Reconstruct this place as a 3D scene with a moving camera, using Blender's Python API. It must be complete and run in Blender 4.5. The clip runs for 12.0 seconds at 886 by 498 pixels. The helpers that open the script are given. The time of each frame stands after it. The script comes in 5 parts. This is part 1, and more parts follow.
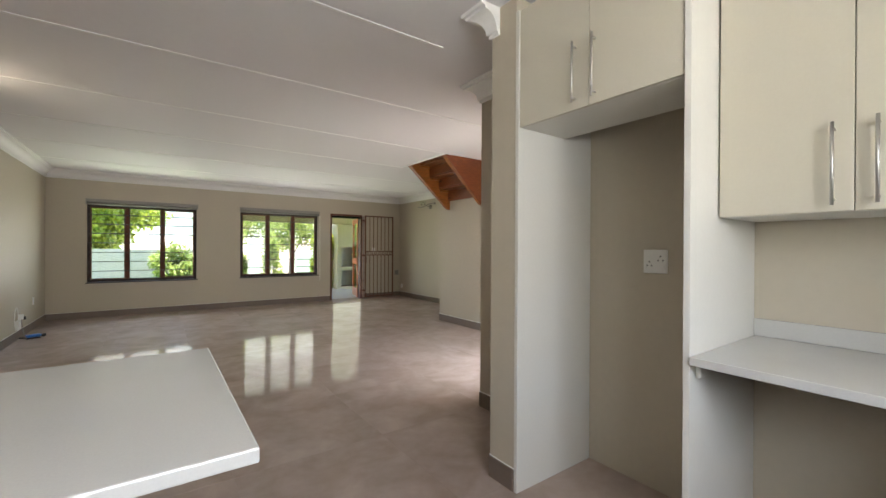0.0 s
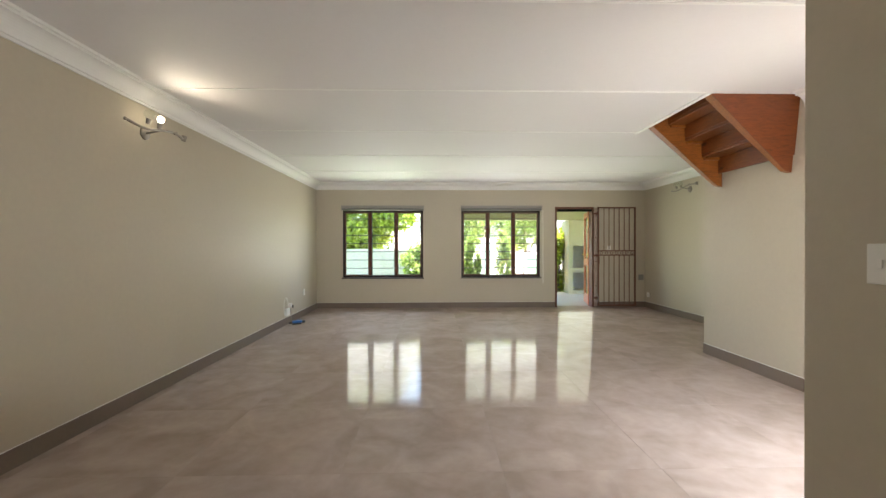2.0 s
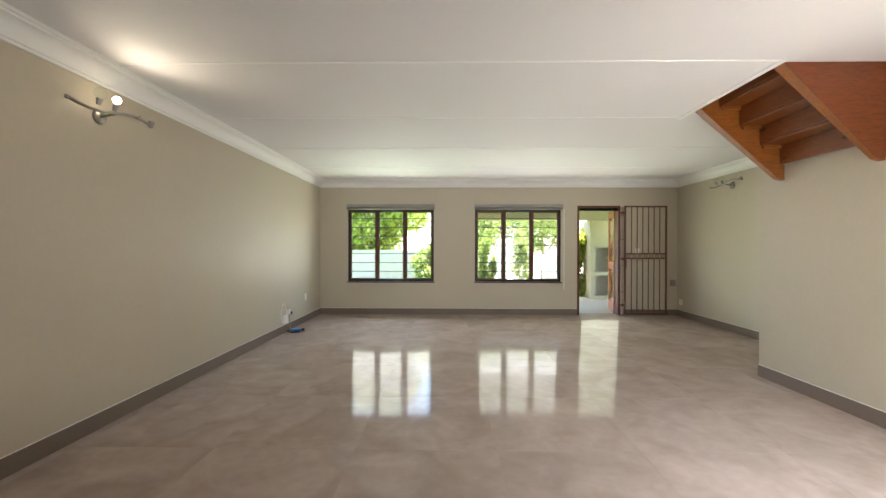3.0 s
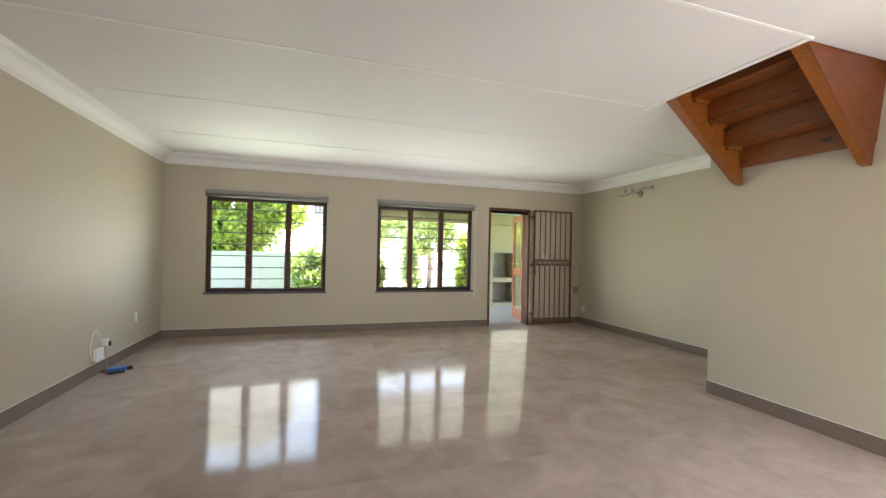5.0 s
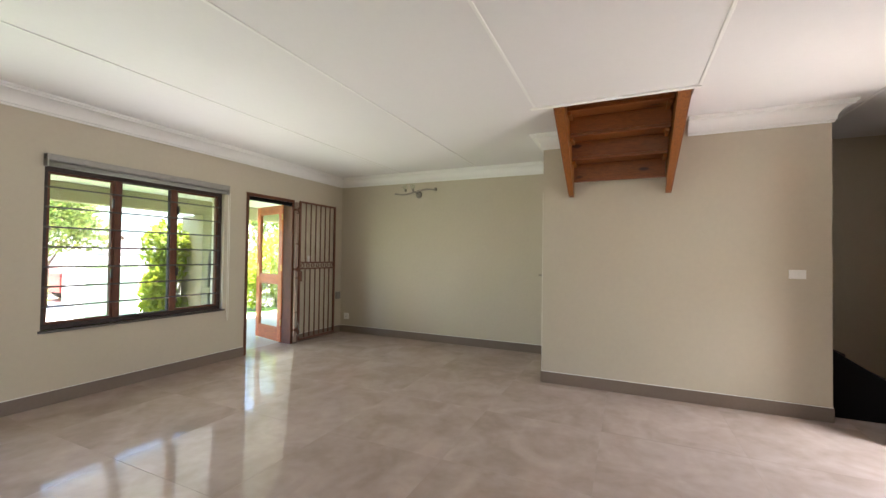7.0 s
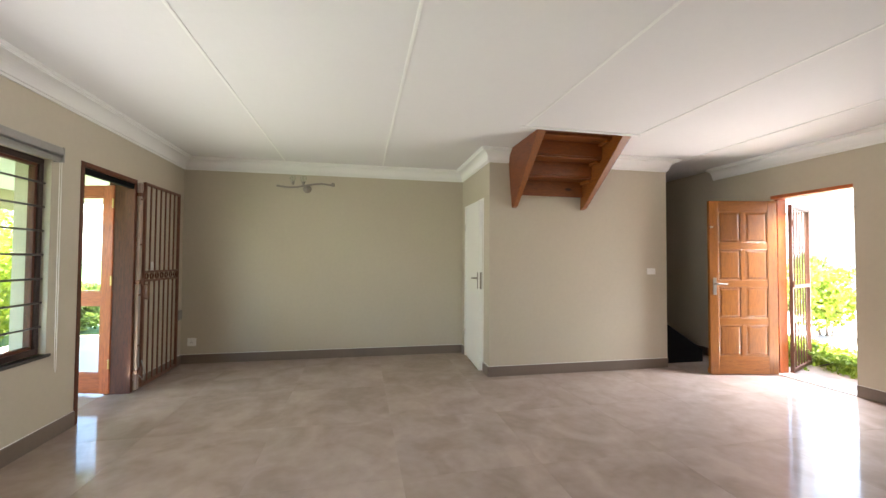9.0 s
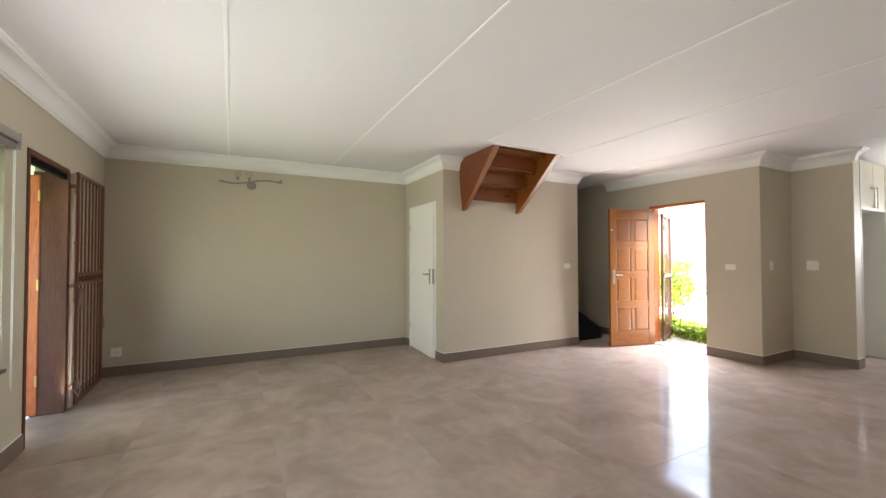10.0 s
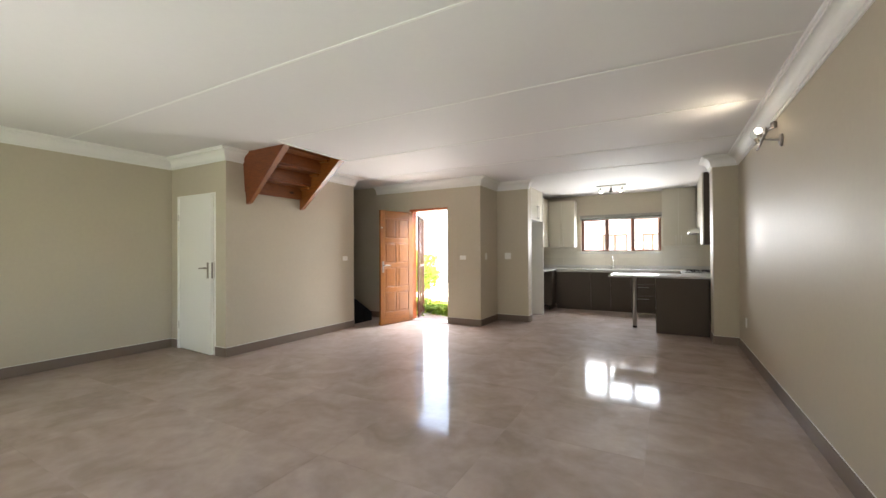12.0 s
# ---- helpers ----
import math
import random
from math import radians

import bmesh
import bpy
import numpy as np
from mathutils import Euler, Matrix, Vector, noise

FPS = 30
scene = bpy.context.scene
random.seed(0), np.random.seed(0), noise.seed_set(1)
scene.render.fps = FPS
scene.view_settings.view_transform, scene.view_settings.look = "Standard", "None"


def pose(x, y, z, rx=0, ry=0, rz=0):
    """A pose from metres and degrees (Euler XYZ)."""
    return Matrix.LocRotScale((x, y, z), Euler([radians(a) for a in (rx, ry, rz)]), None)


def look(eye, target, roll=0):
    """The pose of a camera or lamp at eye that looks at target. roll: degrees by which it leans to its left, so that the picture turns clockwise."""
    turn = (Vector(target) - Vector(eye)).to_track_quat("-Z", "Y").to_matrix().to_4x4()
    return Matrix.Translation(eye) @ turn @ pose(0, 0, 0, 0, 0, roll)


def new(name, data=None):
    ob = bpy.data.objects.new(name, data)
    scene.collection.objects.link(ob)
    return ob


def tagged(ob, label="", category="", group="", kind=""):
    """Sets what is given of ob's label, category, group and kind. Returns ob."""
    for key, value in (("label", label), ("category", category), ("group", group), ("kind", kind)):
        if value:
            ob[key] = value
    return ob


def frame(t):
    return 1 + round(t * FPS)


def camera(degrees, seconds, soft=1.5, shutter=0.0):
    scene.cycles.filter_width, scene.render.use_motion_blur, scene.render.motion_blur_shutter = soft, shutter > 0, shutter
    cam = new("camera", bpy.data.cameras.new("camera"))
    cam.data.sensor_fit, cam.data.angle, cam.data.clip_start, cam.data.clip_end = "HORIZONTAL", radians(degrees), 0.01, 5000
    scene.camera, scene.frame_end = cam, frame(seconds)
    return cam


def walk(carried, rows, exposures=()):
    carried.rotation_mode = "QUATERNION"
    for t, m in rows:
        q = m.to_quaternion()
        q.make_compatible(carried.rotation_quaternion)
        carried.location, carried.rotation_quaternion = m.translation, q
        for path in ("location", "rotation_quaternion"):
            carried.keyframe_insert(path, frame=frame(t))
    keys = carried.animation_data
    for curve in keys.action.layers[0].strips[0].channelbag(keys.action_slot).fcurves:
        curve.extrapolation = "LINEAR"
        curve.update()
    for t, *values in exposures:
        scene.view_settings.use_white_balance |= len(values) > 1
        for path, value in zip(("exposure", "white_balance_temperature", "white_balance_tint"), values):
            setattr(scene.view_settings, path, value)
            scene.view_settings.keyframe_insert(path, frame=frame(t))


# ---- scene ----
cam = camera(95.7, 12.0)
PATH = [
    (0, (1.536, -9.423, 1.269), (2.698, -7.796, 1.265), 0.3),
    (0.5, (1.719, -9.223, 1.265), (2.547, -7.402, 1.252), -0.1),
    (1, (1.972, -8.963, 1.272), (2.472, -7.026, 1.255), -0.2),
    (1.5, (2.218, -8.644, 1.27), (2.441, -6.657, 1.254), -0.3),
    (2, (2.405, -8.301, 1.26), (2.452, -6.301, 1.25), -0.1),
    (2.5, (2.485, -7.987, 1.278), (2.45, -5.987, 1.268), 0.1),
    (4.5, (2.327, -6.87, 1.302), (2.617, -4.891, 1.312), 0.8),
    (5, (2.038, -6.497, 1.273), (2.642, -4.591, 1.291), 1.2),
    (5.5, (1.765, -6.013, 1.269), (2.746, -4.27, 1.296), 1.6),
    (6, (1.565, -5.496, 1.288), (2.901, -4.008, 1.316), 1.4),
    (6.5, (1.455, -4.999, 1.286), (3.06, -3.807, 1.321), 1.2),
    (7, (1.331, -4.42, 1.302), (3.149, -3.589, 1.337), 0.8),
    (7.5, (1.283, -3.889, 1.299), (3.218, -3.385, 1.346), 0.8),
    (9.5, (1.213, -1.671, 1.316), (3.094, -2.348, 1.365), 0.1),
    (10, (1.146, -1.259, 1.318), (2.915, -2.192, 1.361), -0.1),
    (10.5, (1.102, -0.985, 1.27), (2.713, -2.169, 1.314), -0.2),
    (11, (1.042, -0.764, 1.307), (2.438, -2.196, 1.335), -0.3),
    (11.5, (0.938, -0.624, 1.272), (2.109, -2.245, 1.306), -0.4),
    (12, (0.856, -0.595, 1.282), (1.829, -2.343, 1.299), -0.3),
]
EXPOSURE = [(0.0, 3.5, 6500, 10), (1.0, 3.72, 6500, 10), (2.0, 3.99, 6500, 7), (3.5, 4.02, 6470, 8), (5.5, 3.94, 6420, 10), (7.5, 4.02, 6420, 11), (9.5, 4.05, 6420, 11), (10.5, 4.03, 6420, 11), (12.0, 3.86, 6450, 10)]
walk(cam, [(t, look(*p)) for t, *p in PATH], EXPOSURE)

# ---- place ----

# world, sun, exposure
SUN_ELEV, SUN_ROT = 83.0, 18.0
world = bpy.data.worlds.new("sky")
scene.world = world
world.use_nodes = True
wn = world.node_tree
sky = wn.nodes.new("ShaderNodeTexSky")
sky.sky_type, sky.sun_disc = "NISHITA", False
sky.sun_elevation, sky.sun_rotation = radians(SUN_ELEV), radians(SUN_ROT)
wn.links.new(sky.outputs[0], wn.nodes["Background"].inputs[0])
wn.nodes["Background"].inputs[1].default_value = 0.15
sun = new("sun", bpy.data.lights.new("sun", "SUN"))
sun.data.energy, sun.data.angle, sun.data.color = 5.0, radians(0.55), (1.0, 0.95, 0.87)
se, sr = radians(SUN_ELEV), radians(SUN_ROT)
sun.matrix_world = look((0, 0, 30), Vector((0, 0, 30)) - Vector((math.sin(sr) * math.cos(se), math.cos(sr) * math.cos(se), math.sin(se))))


def sky_lamp(name, eye, tilt, yaw, w, h, power, spread, color):
    """An area lamp in an opening that stands in for the light of sky and sunlit ground; tilt: degrees above level."""
    l = new(name, bpy.data.lights.new(name, "AREA"))
    l.data.shape, l.data.size, l.data.size_y, l.data.energy = "RECTANGLE", w, h, power
    l.data.color, l.data.spread = color, radians(spread)
    l.matrix_world = pose(*eye, 90 + tilt, 0, yaw)
    return l


# daylight in each opening, one lamp to a light, and thrown up over the sill from the sunlit ground
for x in (0.84, 1.36, 1.88):
    sky_lamp("window_light", (x, 0.018, 1.33), 6, 190, 0.40, 1.20, 0.40, 150, (1.0, 0.975, 0.94))
for x in (3.285, 3.805, 4.325):
    sky_lamp("window_light", (x, 0.020, 1.33), 6, 180, 0.40, 1.20, 0.26, 150, (1.0, 0.975, 0.94))
for x in (1.36, 3.805):
    sky_lamp("ground_light", (x, 0.020, 0.71), 50, 180, 1.50, 0.08, 0.45, 118, (1.0, 0.975, 0.94))
for x in (1.26, 1.775, 2.29):
    sky_lamp("kitchen_window_light", (x, -10.445, 1.66), -12, 0, 0.43, 0.60, 1.2, 155, (0.97, 0.98, 1.0))
sky_lamp("door_light", (5.34, 0.004, 1.03), 6, 180, 0.70, 1.9, 0.42, 140, (0.98, 1.0, 0.80))
sky_lamp("door_ground_light", (5.34, 0.0, 0.12), 48, 184, 0.66, 0.08, 0.45, 118, (0.98, 1.0, 0.82))
sky_lamp("front_door_light", (4.67, -7.13, 1.05), -3, 0, 0.58, 1.9, 1.1, 140, (0.96, 0.97, 1.0))
sky_lamp("front_ground_light", (4.70, -7.10, 0.13), 46, 12, 0.58, 0.10, 0.85, 118, (1.0, 0.97, 0.93))
sky_lamp("front_door_sky", (4.70, -7.10, 1.97), -72, 0, 0.60, 0.16, 2.2, 100, (0.93, 0.95, 1.0))

# the lit globe of the wall lamp throws its light up and away from the wall
bl = new("bulb_light", bpy.data.lights.new("bulb_light", "SPOT"))
bl.data.energy, bl.data.spot_size, bl.data.spot_blend, bl.data.color = 0.75, radians(165), 1.0, (1.0, 0.86, 0.66)
bl.data.shadow_soft_size = 0.03
bl.matrix_world = look((0.22, -4.93, 2.27), (0.80, -4.96, 2.46))

# ---- materials ----


def nodes_of(name):
    m = bpy.data.materials.new(name)
    m.use_nodes = True
    return m, m.node_tree.nodes, m.node_tree.links, m.node_tree.nodes["Principled BSDF"]


def surf(name, col, rough=0.5, metal=0.0, blotch=(1.5, 0.08), grain=(60.0, 0.05), bump=0.05, bump_scale=120.0,
         stretch=(1, 1, 1), rough_var=0.08, coat=0.0, random_part=0.0, where="Object", spec=0.5):
    """A procedural surface: base colour varied at two scales, roughness wear and fine relief."""
    m, n, l, p = nodes_of(name)
    tc = n.new("ShaderNodeTexCoord")
    mp = n.new("ShaderNodeMapping")
    mp.inputs["Scale"].default_value = stretch
    if where == "World":
        g = n.new("ShaderNodeNewGeometry")
        l.new(g.outputs["Position"], mp.inputs["Vector"])
    else:
        l.new(tc.outputs["Object"], mp.inputs["Vector"])
    big, small = n.new("ShaderNodeTexNoise"), n.new("ShaderNodeTexNoise")
    big.inputs["Scale"].default_value, small.inputs["Scale"].default_value = blotch[0], grain[0]
    big.inputs["Detail"].default_value, small.inputs["Detail"].default_value = 5, 3
    for t in (big, small):
        l.new(mp.outputs[0], t.inputs["Vector"])
    value = None
    for tex, amount in ((big, blotch[1]), (small, grain[1])):
        r = n.new("ShaderNodeMapRange")
        r.inputs["From Min"].default_value, r.inputs["From Max"].default_value = 0.25, 0.75
        r.inputs["To Min"].default_value, r.inputs["To Max"].default_value = 1 - amount, 1 + amount
        l.new(tex.outputs["Fac"], r.inputs["Value"])
        if value is None:
            value = r.outputs[0]
        else:
            mu = n.new("ShaderNodeMath")
            mu.operation = "MULTIPLY"
            l.new(value, mu.inputs[0]), l.new(r.outputs[0], mu.inputs[1])
            value = mu.outputs[0]
    if random_part:
        oi = n.new("ShaderNodeObjectInfo")
        r = n.new("ShaderNodeMapRange")
        r.inputs["To Min"].default_value, r.inputs["To Max"].default_value = 1 - random_part, 1 + random_part
        l.new(oi.outputs["Random"], r.inputs["Value"])
        mu = n.new("ShaderNodeMath")
        mu.operation = "MULTIPLY"
        l.new(value, mu.inputs[0]), l.new(r.outputs[0], mu.inputs[1])
        value = mu.outputs[0]
    mix = n.new("ShaderNodeVectorMath")
    mix.operation = "SCALE"
    mix.inputs[0].default_value = col
    l.new(value, mix.inputs["Scale"])
    l.new(mix.outputs[0], p.inputs["Base Color"])
    r = n.new("ShaderNodeMapRange")
    r.inputs["To Min"].default_value, r.inputs["To Max"].default_value = max(0.02, rough - rough_var), min(1, rough + rough_var)
    l.new(big.outputs["Fac"], r.inputs["Value"])
    l.new(r.outputs[0], p.inputs["Roughness"])
    p.inputs["Metallic"].default_value = metal
    p.inputs["Coat Weight"].default_value = coat
    p.inputs["Specular IOR Level"].default_value = spec
    if bump:
        bt, b = n.new("ShaderNodeTexNoise"), n.new("ShaderNodeBump")
        bt.inputs["Scale"].default_value = bump_scale
        l.new(mp.outputs[0], bt.inputs["Vector"])
        b.inputs["Strength"].default_value, b.inputs["Distance"].default_value = bump, 0.01
        l.new(bt.outputs["Fac"], b.inputs["Height"])
        l.new(b.outputs[0], p.inputs["Normal"])
    return m


def wood(name, col, dark, stretch, rough=0.35, coat=0.2, ring=9.0, knots=0.0):
    """Varnished timber with long grain along the axis of least stretch."""
    m, n, l, p = nodes_of(name)
    tc, mp = n.new("ShaderNodeTexCoord"), n.new("ShaderNodeMapping")
    mp.inputs["Scale"].default_value = stretch
    l.new(tc.outputs["Object"], mp.inputs["Vector"])
    a, b = n.new("ShaderNodeTexNoise"), n.new("ShaderNodeTexNoise")
    a.inputs["Scale"].default_value, b.inputs["Scale"].default_value = ring, ring * 9
    a.inputs["Detail"].default_value, a.inputs["Distortion"].default_value = 4, 1.2
    for t in (a, b):
        l.new(mp.outputs[0], t.inputs["Vector"])
    add = n.new("ShaderNodeMath")
    add.operation = "MULTIPLY_ADD"
    add.inputs[1].default_value = 0.35
    l.new(b.outputs["Fac"], add.inputs[0]), l.new(a.outputs["Fac"], add.inputs[2])
    ramp = n.new("ShaderNodeValToRGB")
    e = ramp.color_ramp.elements
    e[0].position, e[0].color = 0.42, (*dark, 1)
    e[1].position, e[1].color = 0.78, (*col, 1)
    l.new(add.outputs[0], ramp.inputs[0])
    oi, r, mix = n.new("ShaderNodeObjectInfo"), n.new("ShaderNodeMapRange"), n.new("ShaderNodeVectorMath")
    r.inputs["To Min"].default_value, r.inputs["To Max"].default_value = 0.85, 1.12
    l.new(oi.outputs["Random"], r.inputs["Value"])
    mix.operation = "SCALE"
    l.new(ramp.outputs[0], mix.inputs[0]), l.new(r.outputs[0], mix.inputs["Scale"])
    colour = mix.outputs[0]
    if knots:
        # dark oval knots, longer along the grain
        km, vo, kr, kx = n.new("ShaderNodeMapping"), n.new("ShaderNodeTexVoronoi"), n.new("ShaderNodeMapRange"), n.new("ShaderNodeMix")
        km.inputs["Scale"].default_value = [min(s, 3) * 2.2 for s in stretch]
        l.new(tc.outputs["Object"], km.inputs["Vector"]), l.new(km.outputs[0], vo.inputs["Vector"])
        vo.inputs["Scale"].default_value = 1.0
        kr.inputs["From Min"].default_value, kr.inputs["From Max"].default_value = knots * 0.6, knots
        l.new(vo.outputs["Distance"], kr.inputs["Value"])
        kx.data_type = "RGBA"
        kx.inputs[6].default_value = [c * 0.3 for c in dark] + [1]
        l.new(kr.outputs[0], kx.inputs[0]), l.new(colour, kx.inputs[7])
        colour = kx.outputs[2]
    l.new(colour, p.inputs["Base Color"])
    p.inputs["Roughness"].default_value, p.inputs["Coat Weight"].default_value = rough, coat
    p.inputs["Coat Roughness"].default_value = 0.2
    bu = n.new("ShaderNodeBump")
    bu.inputs["Strength"].default_value, bu.inputs["Distance"].default_value = 0.12, 0.004
    l.new(b.outputs["Fac"], bu.inputs["Height"]), l.new(bu.outputs[0], p.inputs["Normal"])
    return m


def floor_tile_material():
    """Polished taupe porcelain with soft cement-like clouding."""
    m, n, l, p = nodes_of("polished_tile")
    g, oi = n.new("ShaderNodeNewGeometry"), n.new("ShaderNodeObjectInfo")
    off = n.new("ShaderNodeVectorMath")
    off.operation = "MULTIPLY_ADD"
    off.inputs[1].default_value = (7, 5, 40)
    com = n.new("ShaderNodeCombineXYZ")
    for i in range(3):
        l.new(oi.outputs["Random"], com.inputs[i])
    l.new(com.outputs[0], off.inputs[0]), l.new(g.outputs["Position"], off.inputs[2])
    a, b = n.new("ShaderNodeTexNoise"), n.new("ShaderNodeTexNoise")
    a.inputs["Scale"].default_value, a.inputs["Detail"].default_value, a.inputs["Distortion"].default_value = 2.6, 6, 0.9
    b.inputs["Scale"].default_value, b.inputs["Detail"].default_value = 14, 5
    l.new(off.outputs[0], a.inputs["Vector"]), l.new(off.outputs[0], b.inputs["Vector"])
    add = n.new("ShaderNodeMath")
    add.operation = "MULTIPLY_ADD"
    add.inputs[1].default_value = 0.3
    l.new(b.outputs["Fac"], add.inputs[0]), l.new(a.outputs["Fac"], add.inputs[2])
    ramp = n.new("ShaderNodeValToRGB")
    e = ramp.color_ramp.elements
    e[0].position, e[0].color = 0.45, (0.325, 0.252, 0.212, 1)
    e[1].position, e[1].color = 0.85, (0.455, 0.362, 0.312, 1)
    l.new(add.outputs[0], ramp.inputs[0])
    l.new(ramp.outputs[0], p.inputs["Base Color"])
    r = n.new("ShaderNodeMapRange")
    r.inputs["To Min"].default_value, r.inputs["To Max"].default_value = 0.05, 0.13
    l.new(a.outputs["Fac"], r.inputs["Value"]), l.new(r.outputs[0], p.inputs["Roughness"])
    p.inputs["IOR"].default_value = 1.46
    # worn polish: part of the surface mirrors, the rest has a broad sheen
    d, mix = n.new("ShaderNodeBsdfPrincipled"), n.new("ShaderNodeMixShader")
    d.inputs["Roughness"].default_value, d.inputs["IOR"].default_value = 0.5, 1.15
    mix.inputs[0].default_value = 0.55
    l.new(ramp.outputs[0], d.inputs["Base Color"])
    l.new(p.outputs[0], mix.inputs[1]), l.new(d.outputs[0], mix.inputs[2])
    l.new(mix.outputs[0], n["Material Output"].inputs["Surface"])
    return m


def glass_material():
    """Thin clear glass: light goes straight through, and the surface mirrors more at a slant."""
    m, n, l, p = nodes_of("clear_glass")
    n.remove(p)
    t, g, f, mix = n.new("ShaderNodeBsdfTransparent"), n.new("ShaderNodeBsdfGlossy"), n.new("ShaderNodeLayerWeight"), n.new("ShaderNodeMixShader")
    t.inputs[0].default_value = (0.94, 0.97, 0.95, 1)
    g.inputs["Roughness"].default_value = 0.01
    f.inputs["Blend"].default_value = 0.5
    pw, ad = n.new("ShaderNodeMath"), n.new("ShaderNodeMath")
    pw.operation, ad.operation = "POWER", "MULTIPLY_ADD"
    pw.inputs[1].default_value, ad.inputs[1].default_value, ad.inputs[2].default_value = 5.0, 0.7, 0.03
    l.new(f.outputs["Facing"], pw.inputs[0]), l.new(pw.outputs[0], ad.inputs[0])
    l.new(ad.outputs[0], mix.inputs[0]), l.new(t.outputs[0], mix.inputs[1]), l.new(g.outputs[0], mix.inputs[2])
    l.new(mix.outputs[0], n["Material Output"].inputs["Surface"])
    return m


def glow(name, col, strength):
    m, n, l, p = nodes_of(name)
    p.inputs["Emission Color"].default_value = (*col, 1)
    p.inputs["Emission Strength"].default_value = strength
    return m


WALL = surf("taupe_wall_paint", (0.512, 0.455, 0.356), 0.5, spec=0.36, blotch=(0.7, 0.04), grain=(25, 0.02), bump=0.05, bump_scale=70, where="World")
CEIL = surf("white_ceiling_paint", (0.735, 0.715, 0.715), 0.7, blotch=(0.5, 0.025), grain=(30, 0.01), bump=0.03, where="World")
CORN = surf("white_cornice_paint", (0.82, 0.81, 0.79), 0.6, blotch=(1, 0.02), grain=(40, 0.01), bump=0.03, where="World")
SKIRT = surf("taupe_skirting_tile", (0.175, 0.132, 0.102), 0.45, blotch=(3, 0.06), grain=(50, 0.05), bump=0.02, where="World")
TILE = floor_tile_material()
GROUT = surf("grey_grout", (0.335, 0.268, 0.220), 0.5, blotch=(3, 0.1), where="World")
MERANTI = wood("red_meranti", (0.46, 0.112, 0.026), (0.26, 0.055, 0.014), (9, 9, 1))
MERANTI_X = wood("red_meranti_across", (0.46, 0.112, 0.026), (0.26, 0.055, 0.014), (1, 9, 9))
WINWOOD = wood("maroon_window_wood", (0.125, 0.034, 0.012), (0.06, 0.016, 0.006), (9, 9, 1), rough=0.6, coat=0.0)
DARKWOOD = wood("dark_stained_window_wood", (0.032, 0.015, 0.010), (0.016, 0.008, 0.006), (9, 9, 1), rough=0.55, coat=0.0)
PINE = wood("varnished_oregon_pine", (0.285, 0.092, 0.013), (0.135, 0.038, 0.006), (1.2, 9, 9), rough=0.4)
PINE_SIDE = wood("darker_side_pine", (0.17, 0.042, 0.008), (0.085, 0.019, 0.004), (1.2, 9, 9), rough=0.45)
PINE_Y = wood("varnished_oregon_pine_across", (0.215, 0.062, 0.010), (0.115, 0.030, 0.005), (9, 1.2, 9), rough=0.4, knots=0.16)
MERANTI_DULL = wood("dull_red_kitchen_window_wood", (0.22, 0.066, 0.028), (0.11, 0.030, 0.014), (9, 9, 1))
OAK = wood("honey_door_wood", (0.255, 0.090, 0.013), (0.16, 0.050, 0.007), (8, 8, 1), rough=0.3)
OAK_X = wood("honey_door_wood_across", (0.255, 0.090, 0.013), (0.16, 0.050, 0.007), (1, 8, 8), rough=0.3)
DOOR_WHITE = surf("white_door_paint", (0.86, 0.85, 0.81), 0.4, blotch=(1, 0.02), grain=(60, 0.015))
CAB_CREAM = surf("cream_cabinet_laminate", (0.56, 0.52, 0.42), 0.38, blotch=(1.2, 0.02), grain=(90, 0.015), bump=0.02)
CAB_DARK = surf("dark_taupe_cabinet_laminate", (0.080, 0.062, 0.046), 0.45, spec=0.2, blotch=(1.5, 0.05), grain=(90, 0.03), bump=0.02)
CARCASS = surf("cream_carcass_board", (0.70, 0.68, 0.62), 0.45, blotch=(1.2, 0.02), grain=(60, 0.015), bump=0.02)
QUARTZ = surf("white_quartz_top", (0.54, 0.53, 0.50), 0.22, blotch=(2, 0.02), grain=(220, 0.03), bump=0.0)
STEEL = surf("brushed_steel", (0.60, 0.58, 0.55), 0.4, metal=1.0, blotch=(6, 0.05), grain=(150, 0.05), bump=0.02)
NICKEL = surf("dull_nickel", (0.32, 0.29, 0.26), 0.42, metal=1.0, blotch=(6, 0.05), grain=(150, 0.05), bump=0.02)
MATTE_BLACK = surf("matte_near_black", (0.007, 0.006, 0.006), 0.85, spec=0.1, blotch=(3, 0.1))
CHROME = surf("chrome", (0.80, 0.80, 0.80), 0.1, metal=1.0, blotch=(3, 0.02), bump=0)
BLACK = surf("black_enamel", (0.015, 0.015, 0.016), 0.3, blotch=(3, 0.1))
GATE = surf("brown_painted_steel", (0.15, 0.060, 0.034), 0.45, blotch=(5, 0.15), grain=(80, 0.08))
PALE_STEEL = surf("pale_painted_steel", (0.42, 0.31, 0.25), 0.45, blotch=(5, 0.12), grain=(80, 0.06))
BARS = surf("dark_burglar_bar_steel", (0.05, 0.035, 0.03), 0.5, blotch=(5, 0.1))
PLASTIC = surf("white_plastic", (0.80, 0.79, 0.75), 0.35, blotch=(3, 0.02), grain=(60, 0.01), bump=0)
GREYPLASTIC = surf("grey_plastic", (0.25, 0.24, 0.22), 0.45, blotch=(3, 0.05), bump=0)
BLUE = surf("blue_plastic", (0.03, 0.16, 0.50), 0.35, blotch=(3, 0.05), bump=0)
BLIND = surf("pale_blind_rail", (0.30, 0.285, 0.26), 0.45, blotch=(3, 0.03), bump=0)
